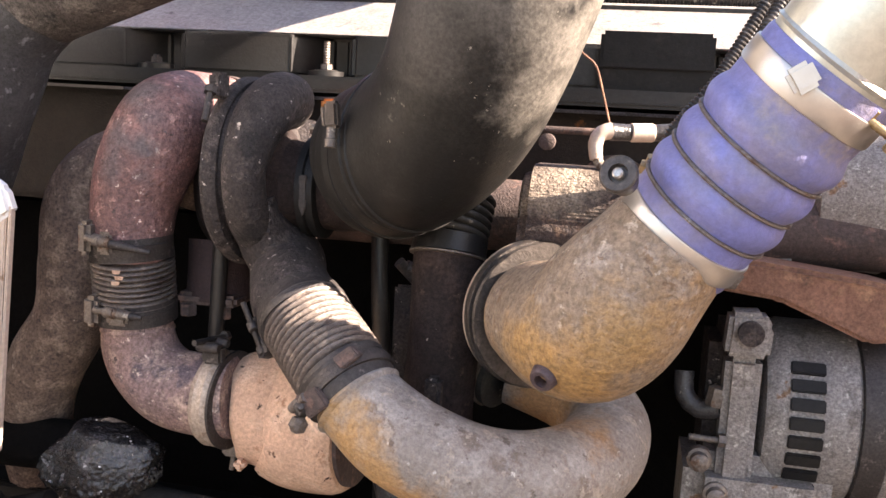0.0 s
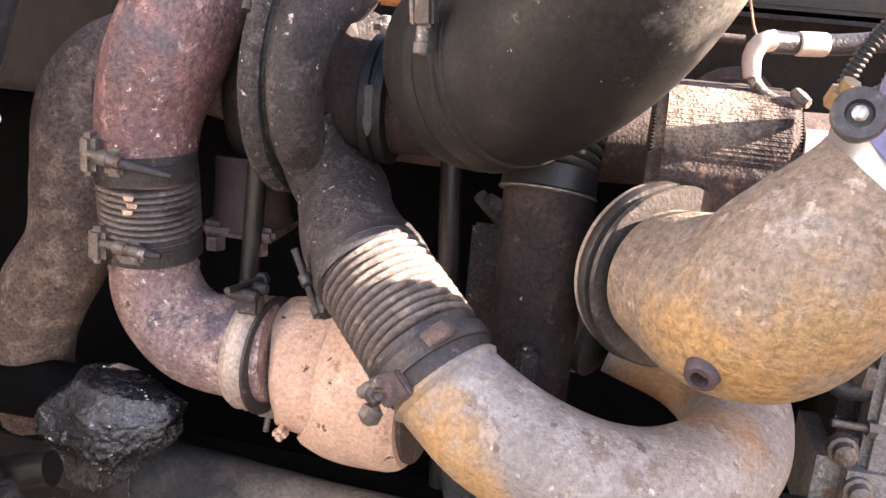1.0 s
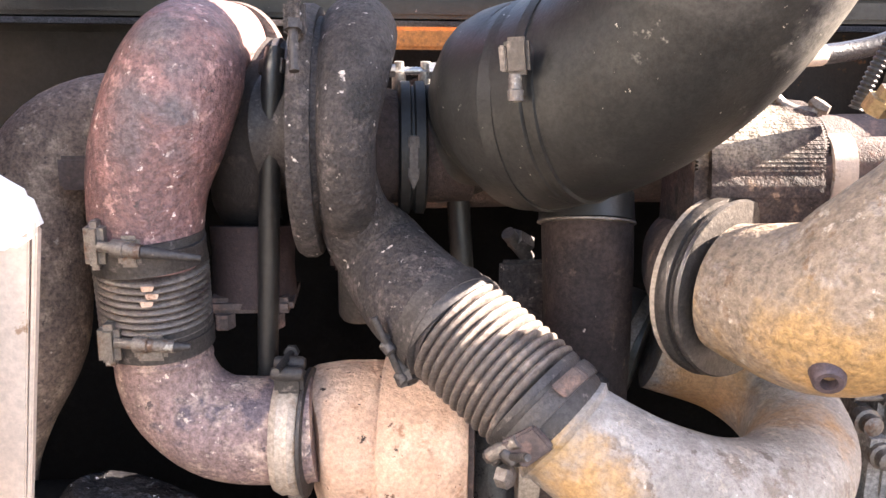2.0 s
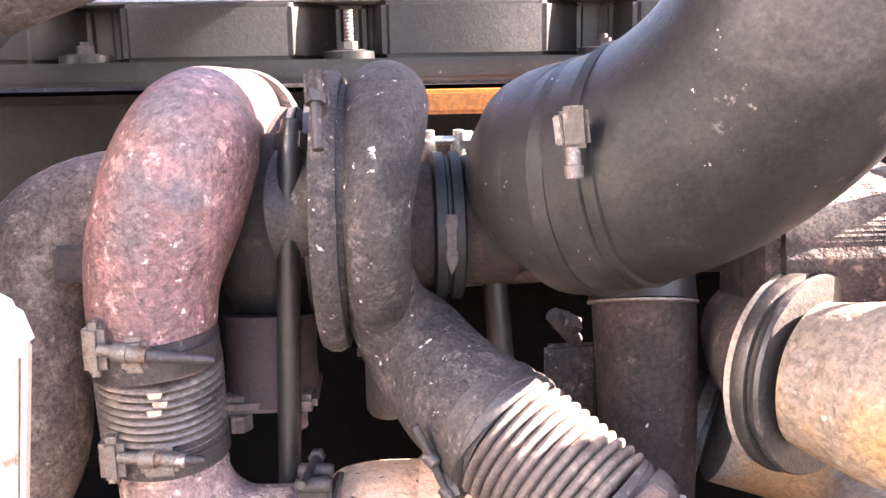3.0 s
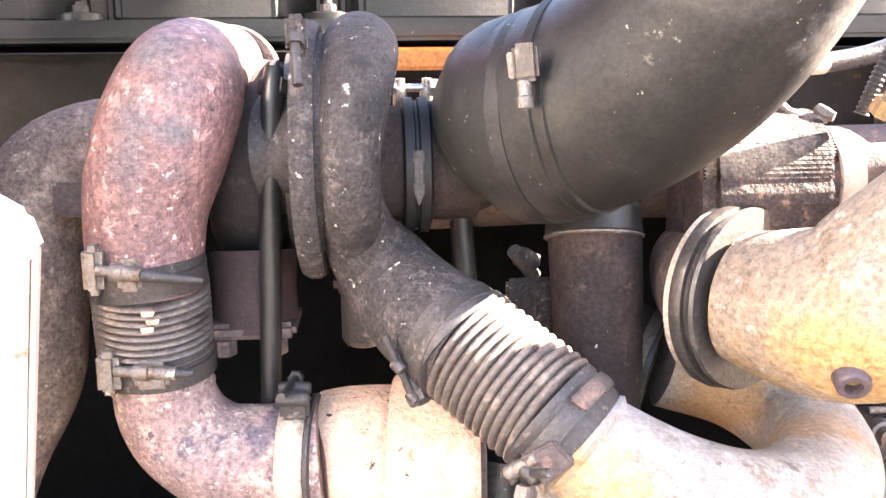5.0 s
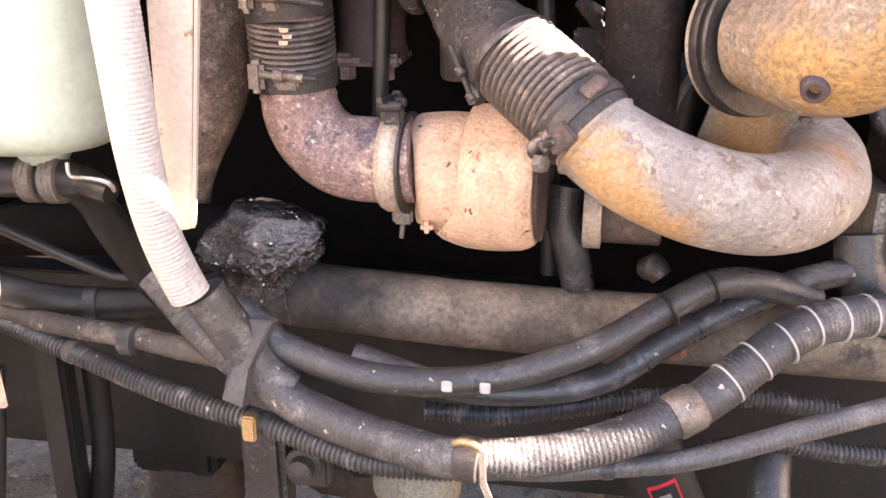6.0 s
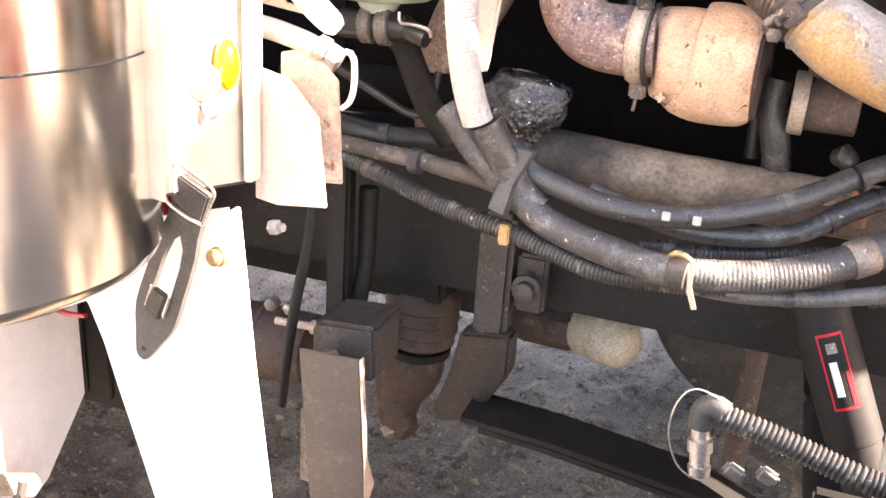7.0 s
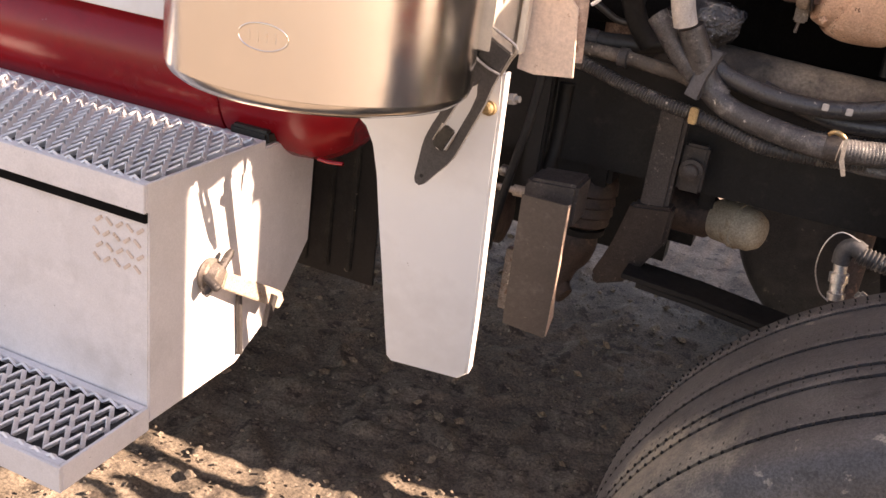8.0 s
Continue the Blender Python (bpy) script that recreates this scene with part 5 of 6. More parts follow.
# ---- pipe and hoses along the frame
LAY = Matrix.Translation((.004, .008, -.002))
t15 = thing("coolant_pipe", (-.3, .99, 1.06), "dusty brown steel pipe lying along the frame", "pipe")
part("pipe", tube([(-.60, .94, 1.040, .036), (-.50, .94, 1.034, .038), (-.44, .94, 1.030, .038), (-.3, .94, 1.022, .038), (-.1, .945, 1.018, .038), (.25, .95, 1.012, .038)], .02, 32, wobble=.001), DUSTY_PIPE, t15)
HOSES = [
    ("coolant_hose", HOSE_BLACK, "black rubber coolant hose sagging beside the frame rail", 0, [(-0.5123, 0.7778, 1.0822, 0.0157), (-0.4869, 0.7743, 1.0655, 0.0155), (-0.4592, 0.7693, 1.0466, 0.0150), (-0.3683, 0.7596, 1.0282, 0.0145), (-0.2678, 0.7730, 1.0287, 0.0142), (-0.1737, 0.7962, 1.0549, 0.0142), (-0.1026, 0.8303, 1.0895, 0.0140), (-0.0570, 0.8524, 1.1074, 0.0150), (-0.0118, 0.8708, 1.1046, 0.0154), (0.0482, 0.8995, 1.0799, 0.0157)]),
    ("second_coolant_hose", HOSE_BLACK, "black coolant hose below another, clipped along the frame", 0, [(-.40, .79, 1.035, .013), (-.30, .79, 1.008, .013), (-.22, .80, 1.005, .013), (-.153, .82, 1.015, .013), (-.10, .845, 1.045, .014), (-.035, .875, 1.073, .014), (.039, .90, 1.101, .014), (.12, .93, 1.11, .014)]),
    ("battery_cable_loom", DUSTY_LOOM, "thick dusty black wrapped battery cable loom", -3, [(-.585, .76, 1.12, .0175), (-.53, .75, 1.065, .0185), (-.48, .75, 1.025, .019), (-.433, .742, .998, .019), (-.35, .722, .984, .019), (-.273, .71, .980, .019), (-.17, .73, .990, .019), (-.08, .765, 1.018, .02), (-.02, .80, 1.055, .0205), (.03, .83, 1.08, .0205), (.10, .86, 1.085, .0205), (.2, .9, 1.08, .02)]),
    ("lower_cable_loom", LOOM_PLASTIC, "black corrugated loom under the battery cables", -1, [(-.80, .82, 1.03, .012), (-.70, .79, 1.015, .012), (-.613, .77, .996, .012), (-.55, .758, .985, .0125), (-.491, .75, .977, .0125), (-.43, .74, .965, .0125), (-.372, .73, .955, .0125), (-.30, .73, .955, .012), (-.22, .74, .96, .012)]),
    ("front_cable_loom", PALE_LOOM, "pale worn wrapped cable loom rising to the front", -3, [(-0.3033, 0.7272, 0.9642, 0.0095), (-0.2238, 0.7418, 0.9531, 0.0100), (-0.1495, 0.7547, 0.9560, 0.0100), (-0.0710, 0.7489, 0.9781, 0.0104), (0.0347, 0.7779, 1.0035, 0.0108), (0.1418, 0.8175, 1.0217, 0.0112)]),
    ("upper_split_loom", LOOM_PLASTIC, "black corrugated loom behind the battery cables", -1, [(-.33, .80, .975, .010), (-.266, .80, .975, .011), (-.19, .82, .98, .011), (-.122, .84, .985, .011), (-.03, .86, .985, .011), (.08, .87, .975, .011)]),
    ("side_loom", LOOM_PLASTIC, "black corrugated loom in front of the frame", -1, [(-.06, .80, .955, .010), (.0, .81, .965, .010), (.08, .82, .955, .010), (.16, .83, .95, .010)]),
    ("rear_coolant_hose", COVER_PLASTIC, "black hose running back along the frame", 0, [(-.85, .84, 1.075, .018), (-.772, .82, 1.062, .018), (-.70, .84, 1.048, .018), (-.626, .85, 1.052, .018), (-.56, .86, 1.07, .017)]),
    ("dusty_cable_loom", DUSTY_HOSE, "dusty grey-brown cable loom behind the heater hose", .016, [(-0.8425, 0.8285, 1.0640, 0.0116), (-0.7742, 0.8139, 1.0429, 0.0112), (-0.7060, 0.7971, 1.0397, 0.0112), (-0.6329, 0.7857, 1.0397, 0.0116), (-0.5720, 0.7774, 1.0347, 0.0118), (-0.5220, 0.7716, 1.0296, 0.0115), (-0.4677, 0.7717, 1.0106, 0.0115)]),
    ("heater_hose", WHITE_HOSE, "pale dusty heater hose bending down to the loom", -2, [(-0.5685, 0.6824, 1.5557, 0.0205), (-0.5598, 0.6864, 1.4242, 0.0205), (-0.5545, 0.6897, 1.3221, 0.0205), (-0.5531, 0.6956, 1.2508, 0.0192), (-0.5484, 0.7050, 1.1880, 0.0182), (-0.5410, 0.7156, 1.1465, 0.0186), (-0.5320, 0.7220, 1.1177, 0.0188)]),
    ("heater_hose_end", HOSE_BLACK, "black lower end of the heater hose", 0, [(-.526, .736, 1.115, .0208), (-.508, .744, 1.08, .021), (-.485, .752, 1.035, .021), (-.455, .752, 1.01, .02)]),
    ("reservoir_hose", BLACK_PAINT, "black hose from the coolant reservoir", 0, [(-.668, .77, 1.205, .017), (-.655, .785, 1.185, .017), (-.645, .80, 1.15, .018), (-.628, .82, 1.10, .018), (-.60, .83, 1.06, .018)]),
    ("thin_cable", COVER_PLASTIC, "thin black cable across the rear of the bay", 0, [(-.79, .77, 1.17, .006), (-.748, .78, 1.148, .006), (-.69, .80, 1.112, .006), (-.655, .815, 1.092, .006), (-.632, .82, 1.10, .006), (-.622, .825, 1.15, .005)]),
]
made = {}
for name, mat, label, wrap, nodes in HOSES:
    if name == "heater_hose_end":
        part("lower_sleeve", tube(nodes, .008, 24), mat, made["heater_hose"], label)
        continue
    t = made[name] = thing(name, nodes[0][:3], label, "hose")
    part("hose", loom(nodes, .0052, .0018) if wrap == -1 else loom(nodes, .0042, .0005, 28) if wrap == -2 else loom(nodes, .0048, .00035, 28) if wrap == -3 else ribbed(nodes, wrap, .0007) if wrap else tube(nodes, .008, 24), mat, t)
for name, p, d, r, mat in (("upper_split_loom", (-.19, .82, .98), (1, .25, .06), .011, HOSE_BLACK), ("lower_cable_loom", (-.70, .79, 1.015), (1, -.25, -.2), .012, DUSTY_HOSE), ("front_cable_loom", (-.1495, .7547, .956), (1, .1, .12), .0102, HOSE_BLACK)):
    part("tape_band", band(p, d, r, .010, .0009), mat, made[name])
cl = thing("hose_strap", (-.488, .75, 1.04), "worn rubber strap tying the hoses together", "strap")
part("strap", slab([(-.468, .752, 1.082), (-.490, .745, 1.086), (-.502, .728, 1.052), (-.511, .722, 1.012), (-.489, .720, 1.006), (-.482, .724, 1.045)], (.004, .012, 0), .001), GREY_RUBBER_STRAP, cl)
part("buckle", box(bmesh.new(), (-.496, .728, .965), (-.482, .742, .992), .002), BRASS, cl)
cl2 = thing("cable_clip", (-.27, .695, .99), "bent steel cable clip round the loom", "clip")
part("band", straight((-.285, .712, .981), (-.262, .708, .980), [(0, .019), (.05, .0208), (.95, .0208), (1, .019)], 36), DARK_STEEL, cl2)
part("prong", slab([(-.262, .689, 1.006), (-.257, .688, 1.004), (-.255, .686, .975), (-.246, .686, .950), (-.252, .687, .948), (-.261, .688, .97)], (0, -.003, 0), .0006), BRIGHT_STEEL, cl2)
part("hook", tube([(-.285, .695, 1.004, .003), (-.278, .69, 1.010, .004), (-.268, .69, 1.008, .004), (-.26, .69, 1.002, .003)], .004, 10), BRASS, cl2)
for x, y, z in ((-.300, .744, 1.033), (-.265, .7485, 1.032)):
    part("paint_patch", box(bmesh.new(), (x - .005, y, z - .006), (x + .005, y + .003, z + .005), .001), WHITE_HOSE, made["coolant_hose"], "pale paint patch")
for name, spots in (("coolant_hose", ((-.10, .826, 1.09, .0165, (.7, .36, .35)), (-.06, .848, 1.106, .0165, (.8, .4, .3)))), ("battery_cable_loom", ((-.045, .785, 1.038, .0202, (.6, .35, .4)), (-.02, .80, 1.055, .0205, (.6, .33, .4)), (.005, .8145, 1.0685, .0205, (.65, .35, .3)), (.03, .83, 1.08, .0205, (.7, .35, .2)), (.058, .8425, 1.0835, .0206, (.8, .35, .06)), (.086, .8545, 1.0848, .0206, (.8, .35, .02)))), ("second_coolant_hose", ((-.12, .835, 1.031, .0138, (.6, .3, .35)), (-.07, .86, 1.06, .014, (.65, .3, .28))))):
    for x, y, z, r, d in spots:
        p, d = Vector((x, y, z)), Vector(d).normalized()
        part("wrap_ring", straight(p - d * .0012, p + d * .0012, [(0, r - .001), (.1, r + .0010), (.9, r + .0010), (1, r - .001)], 28), WHITE_HOSE if name == "battery_cable_loom" else COVER_PLASTIC, made[name])
for name, p, d, r in (("dusty_cable_loom", (-.628, .78, 1.039), (1, -.1, 0), .0155), ("rear_coolant_hose", (-.70, .84, 1.048), (1, .1, 0), .018)):
    p, d = Vector(p), Vector(d).normalized()
    part("tape_band", straight(p - d * .008, p + d * .008, [(0, r), (.05, r + .0014), (.95, r + .0014), (1, r)], 28), HOSE_BLACK, made[name])
hw = thing("hose_wrap", (-.085, .755, 1.03), "grey worn tape wrap on the loom", "tape")
part("wrap", straight((-.096, .757, 1.012), (-.072, .769, 1.022), [(0, .0203), (.1, .0222), (.9, .0222), (1, .0203)], 28), CLAMP, hw)
fb = thing("frame_fitting", (-.08, .87, 1.05), "rusty pipe fitting on top of the frame", "fitting")
part("body", straight((-.085, .875, 1.02), (-.085, .875, 1.065), [(0, .012), (.3, .012), (.32, .016), (.6, .016), (.62, .012), (1, .011)], 6), BRACKET_RUST, fb)
part("block", box(bmesh.new(), (-.16, .88, 1.0), (-.10, .925, 1.03), .004), DARK_RUST, fb)

# upright strip, reservoir, brackets behind the air cleaner
LAY = Matrix.Translation((-.009, .008, -.006))
strip = thing("bracket_strip", (-.51, .73, 1.18), "pale worn angle bracket strip standing upright", "bracket")
part("face", slab([(-.530, .718, 1.432), (-.4885, .720, 1.420), (-.522, .743, 1.177), (-.548, .743, 1.172)], (0.0, .004, 0), .001), PALE_PLATE, strip)
part("return_lip", slab([(-.487, .7205, 1.420), (-.487, .727, 1.415), (-.522, .750, 1.18), (-.522, .7435, 1.177)], (.003, 0, 0), .0008), PALE_PLATE, strip)
part("torn_top", slab([(-.535, .714, 1.445), (-.512, .713, 1.452), (-.488, .716, 1.436), (-.482, .718, 1.414), (-.50, .716, 1.402), (-.535, .714, 1.408)], (0, .014, 0), .004), WHITE_PAINT, strip)
LAY = Matrix.Translation((.004, .008, -.002))
rs = thing("coolant_reservoir", (-.68, .76, 1.24), "cloudy pale green plastic coolant reservoir", "reservoir")
part("tank", straight((-.684, .765, 1.238), (-.684, .765, 1.50), [(0, .03), (.02, .062), (.06, .082), (.12, .09), (1, .09)], 48), RESERVOIR, rs)
part("foot", straight((-.684, .765, 1.242), (-.684, .765, 1.225), [(0, .03), (1, .02)], 24), RESERVOIR, rs)
part("outlet", straight((-.735, .758, 1.208), (-.640, .758, 1.211), [(0, .016), (.1, .018), (.85, .018), (1, .015)], 24), COVER_PLASTIC, rs)
for x in (-.702, -.679):
    part("ribbed_clamp", straight((x, .758, 1.209), (x + .017, .758, 1.210), [(0, .018), (.06, .0225), (.2, .0232), (.35, .0222), (.5, .0232), (.65, .0222), (.8, .0232), (.94, .0225), (1, .018)], 28), CLAMP, rs)
part("elbow", tube([(-.645, .757, 1.212, .013), (-.628, .752, 1.206, .013), (-.612, .748, 1.202, .011)], .005, 16), COVER_PLASTIC, rs)
part("wire_clip", tube([(-.644, .735, 1.232, .0020), (-.641, .733, 1.220, .0020), (-.624, .733, 1.219, .0020), (-.606, .735, 1.215, .0026), (-.604, .74, 1.206, .0020)], .004, 8), BRIGHT_STEEL, rs)

brk = thing("cowl_bracket", (-.69, .60, 1.10), "pale primed double-plate cowl bracket with rusting edges", "bracket")
LAY = Matrix()
part("front_plate", slab([(-.743, .584, 1.176), (-.716, .584, 1.170), (-.702, .584, 1.168), (-.664, .584, 1.128), (-.653, .584, 1.027), (-.715, .584, 1.020), (-.743, .584, 1.024)], (0, .005, 0), .001), PALE_PLATE, brk)
part("rear_plate", slab([(-.735, .628, 1.186), (-.698, .628, 1.196), (-.663, .628, 1.162), (-.655, .628, 1.043), (-.700, .628, 1.039), (-.735, .628, 1.05)], (0, .005, 0), .001), PRIMER_RUST, brk)
part("bridge", slab([(-.736, .5895, 1.150), (-.720, .5895, 1.150), (-.720, .5895, 1.158), (-.736, .5895, 1.158)], (0, .038, 0), .0008), PRIMER_RUST, brk)
LAY = Matrix.Translation((.004, .008, -.002))
nt2 = thing("bracket_nut", (-.77, .67, .955), "pale hexagon nut under the bracket", "nut")
part("nut", straight((-.784, .672, .953), (-.762, .668, .957), [(0, .006), (.1, .010), (.6, .010), (.65, .006), (1, .006)], 6), WHITE_HOSE, nt2)
LAY = Matrix()
wt = thing("vent_tube", (-.70, .65, 1.24), "pale vent tube with a ribbed back beside the reservoir", "tube")
vent = [(-.775, .64, 1.375, .016), (-.745, .64, 1.303, .016), (-.722, .642, 1.262, .016), (-.698, .645, 1.236, .0155), (-.680, .648, 1.221, .014), (-.673, .65, 1.215, .008)]
part("tube", tube(vent, .006, 24), WHITE_PAINT, wt)
part("ribbed_strip", loom([(x - .004, y - .011, z + .001, r * .55) for x, y, z, r in vent[:-2]], .0042, .0014), WHITE_HOSE, wt)
wt2 = thing("metal_drain_tube", (-.75, .64, 1.2), "pale metal tube ending in a hexagon fitting", "tube")
part("tube", tube([(-.85, .64, 1.217, .0125), (-.801, .64, 1.214, .0125), (-.750, .64, 1.208, .0125), (-.705, .64, 1.197, .0125), (-.690, .64, 1.190, .0125)], .01, 20), WHITE_HOSE, wt2)
part("fitting", straight((-.698, .64, 1.196), (-.669, .645, 1.180), [(0, .012), (.05, .0175), (.45, .0175), (.5, .013), (.55, .0155), (.95, .0155), (1, .012)], 8), BRIGHT_STEEL, wt2)
hk = thing("wire_hook", (-.645, .625, 1.16), "bent white wire hook hanging at the bracket", "hook")
part("hook", tube([(-.664, .628, 1.185, .003), (-.650, .622, 1.197, .0034), (-.641, .622, 1.190, .0036), (-.640, .622, 1.160, .0036), (-.645, .622, 1.142, .0034), (-.655, .622, 1.133, .0028)], .005, 12), WHITE_PAINT, hk)
sl = thing("slotted_guard", (-.79, .65, 1.26), "pale slotted sheet guard beside the vent tube", "guard")
for x0 in (-.80, -.778, -.757):
    part("bar", slab([(x0, .652, 1.30), (x0 + .009, .652, 1.30), (x0 + .036, .652, 1.236), (x0 + .027, .652, 1.236)], (0, .006, 0), .0012), PALE_PLATE, sl)
part("cross_bar", slab([(-.815, .659, 1.246), (-.720, .659, 1.234), (-.720, .659, 1.226), (-.815, .659, 1.238)], (0, .004, 0), .001), PALE_PLATE, sl)

# ---- suspension and axle gear under the rail
LAY = Matrix()
hg = thing("rail_hanger", (-.53, .89, .8), "sooty steel spring hanger bolted to the frame rail", "hanger")
part("column", box(bmesh.new(), (-.56, .885, .73), (-.508, .93, .95), .008), DARK_STEEL, hg)
part("foot", slab([(-.574, .875, .76), (-.495, .875, .77), (-.50, .90, .69), (-.56, .93, .58), (-.625, .955, .545), (-.635, .95, .57), (-.60, .91, .66)], (0, .045, 0), .006), DARK_STEEL, hg)
part("bolt", straight((-.482, .86, .847), (-.482, .93, .847), [(0, .009), (.05, .015), (.25, .015), (.27, .022), (.4, .022), (.42, .014), (1, .014)], 12), DARK_STEEL, hg)
part("side_plate", box(bmesh.new(), (-.505, .905, .80), (-.46, .93, .89), .005), DARK_STEEL, hg)
sp = thing("leaf_spring", (-.2, .9, .62), "black steel leaf spring sloping down to the axle", "spring")
for k in range(2):
    z = -.0115 * k
    part("leaf", slab([(-.56 + .03 * k, .955, .625 + z), (-.42, .955, .618 + z), (-.2, .95, .596 + z), (-.08, .95, .545 + z), (.1, .95, .435 + z), (.1, .95, .425 + z), (-.08, .95, .535 + z), (-.2, .95, .586 + z), (-.42, .955, .608 + z), (-.56 + .03 * k, .955, .615 + z)], (0, -.09, 0), .001), BLACK_PAINT, sp)
ax1 = thing("front_axle", (.05, 1.1, .47), "black steel front axle beam", "axle")
part("beam", tube([(.05, .456, .40, .045), (.05, .56, .36, .045), (.05, .70, .31, .048), (.05, .9, .30, .048), (.05, 1.3, .30, .048), (.05, 1.75, .32, .048)], .03, 16), BLACK_PAINT, ax1)
part("spring_seat", box(bmesh.new(), (-.02, .87, .33), (.12, .97, .405), .008), BLACK_PAINT, ax1)
sh = thing("shock_absorber", (-.04, .885, .8), "black shock absorber with a red-edged label", "shock absorber")
SA, SB = Vector((-.120, .905, .945)), Vector((.012, .875, .66))
part("dust_tube", straight(SA, SB, [(0, .02), (.04, .034), (.1, .037), (.75, .037), (.76, .033), (1, .032)], 40), SHOCK_BLACK, sh)
sd = (SB - SA).normalized()
ny = Vector((0, -1, 0))
ny = (ny - sd * ny.dot(sd)).normalized()
sx = sd.cross(ny)


def on_shock(u, w, lift):
    """A point on the tube's front: u along it from 0 to 1, w across in metres."""
    a = w / .0372
    return SA.lerp(SB, u) + (ny * math.cos(a) + sx * math.sin(a)) * (.0372 + lift)


def curved_patch(u0, u1, w0, w1, lift, n=8):
    bm = bmesh.new()
    g = [[bm.verts.new(on_shock(u0 + (u1 - u0) * j / n, w0 + (w1 - w0) * i / n, lift)) for i in range(n + 1)] for j in range(n + 1)]
    for j in range(n):
        for i in range(n):
            bm.faces.new((g[j][i], g[j][i + 1], g[j + 1][i + 1], g[j + 1][i]))
    return bm


lab = part("label", curved_patch(.25, .58, -.021, .011, .0008), RED_LABEL, sh, "red-edged black paper label")
part("label_field", curved_patch(.262, .568, -.0185, .0085, .0014), BLACK_PAINT, lab)
part("emblem", curved_patch(.29, .335, -.010, .002, .0019), ALUMINIUM, lab)
part("maker_bar", curved_patch(.37, .52, -.006, .003, .0019), WHITE_PAINT, lab)
part("red_stripe", curved_patch(.42, .56, -.0165, -.0135, .0019), RED_LABEL, lab)
lh = thing("washer_hose", (.01, .78, .85), "pale braided hose hanging beside the shock absorber", "hose")
part("upper_end", tube([(.02, .84, .95, .016), (.014, .82, .92, .019), (.012, .80, .895, .020)], .008, 24), HOSE_BLACK, lh)
part("hose", ribbed([(.012, .80, .895, .0195), (.012, .785, .86, .0195), (.013, .775, .82, .0195), (.016, .77, .74, .0195), (.02, .77, .65, .0195)], .004, .0006), WHITE_HOSE, lh)
so = thing("speed_sensor", (-.21, .64, .8), "sensor fitting with a corrugated black cable over the tyre", "sensor")
part("fitting", straight((-.214, .645, .835), (-.206, .635, .775), [(0, .010), (.3, .010), (.32, .014), (.55, .014), (.57, .011), (.8, .011), (.82, .013), (1, .012)], 12), BRIGHT_STEEL, so)
part("elbow", tube([(-.214, .645, .83, .013), (-.214, .645, .85, .0135), (-.205, .643, .86, .0135), (-.19, .64, .856, .013)], .005, 20), GREY_RUBBER_STRAP, so)
part("cable", loom([(-.195, .64, .852, .0145), (-.15, .635, .846, .0145), (-.10, .63, .836, .0145), (-.04, .62, .826, .0145), (.05, .61, .82, .0145)], .006, .002), LOOM_PLASTIC, so)
part("wire", tube([(-.19, .64, .868, .0011), (-.225, .635, .88, .0011), (-.243, .632, .86, .0011), (-.246, .63, .82, .0011), (-.232, .63, .785, .0011), (-.215, .63, .772, .0011)], .006, 8), BRIGHT_STEEL, so)
for q in ((-.17, .64, .785), (-.135, .64, .79)):
    part("wing_nut", box(bmesh.new(), (q[0] - .012, q[1] - .006, q[2] - .008), (q[0] + .012, q[1] + .006, q[2] + .010), .004, Matrix.Rotation(radians(25), 4, "Y")), BRIGHT_STEEL, so)
part("hub", box(bmesh.new(), (-.10, .635, .66), (.0, .69, .775), .02), BLACK_PAINT, so)
part("stem", straight((-.05, .66, .68), (.045, .60, .37), [(0, .018), (1, .022)], 16), BLACK_PAINT, so)
sr = thing("steering_rod", (-.15, 1.15, .5), "dark upright steel rod beyond the frame", "rod")
part("rod", straight((-.15, 1.14, .86), (-.15, 1.14, GROUND), [(0, .019), (1, .019)], 20), DARK_RUST, sr)
fc = thing("air_canister", (-.42, 1.15, .66), "cream and orange air canister beyond the frame rail", "canister")
part("shell", straight((-.435, 1.11, .700), (-.335, 1.055, .707), [(0, .038), (.1, .044), (.45, .044), (.46, .047), (.56, .047), (.57, .044), (.78, .042), (.92, .033), (1, .012)], 40), MATTE_CREAM, fc)
part("rust_half", straight((-.56, 1.13, .692), (-.436, 1.11, .699), [(0, .02), (.1, .040), (.25, .046), (.9, .046), (1, .039)], 36), GEAR_RUST, fc)
part("hanger", box(bmesh.new(), (-.47, 1.03, .735), (-.44, 1.045, .7835), .004), BLACK_PAINT, fc)
sg = thing("steering_gear", (-.70, 1.05, .6), "rusty brown steering gear housing with a ribbed boot", "steering gear")
part("boot", straight((-.695, 1.05, .75), (-.703, 1.05, .635), [(0, .055), (.12, .063), (.3, .066), (.34, .061), (.5, .067), (.54, .062), (.7, .067), (.74, .062), (.9, .064), (1, .048)], 36), GEAR_RUST, sg)
part("joint_ring", straight((-.703, 1.05, .637), (-.704, 1.05, .620), [(0, .048), (.1, .060), (.9, .060), (1, .048)], 36), BLACK_PAINT, sg)
part("body", tube([(-.704, 1.05, .625, .052), (-.710, 1.045, .60, .060), (-.715, 1.04, .575, .058), (-.722, 1.03, .545, .046), (-.722, 1.02, .52, .040), (-.712, 1.01, .495, .032), (-.69, 1.0, .482, .020)], .008, 32, wobble=.003), GEAR_RUST, sg)
part("mount", box(bmesh.new(), (-.76, .985, .74), (-.64, 1.10, .86), .01), BLACK_PAINT, sg)
part("stud", bolt((-.70, 1.0, .61), (.1, 0, -1), .06, .004, .008), CLAMP, sg)
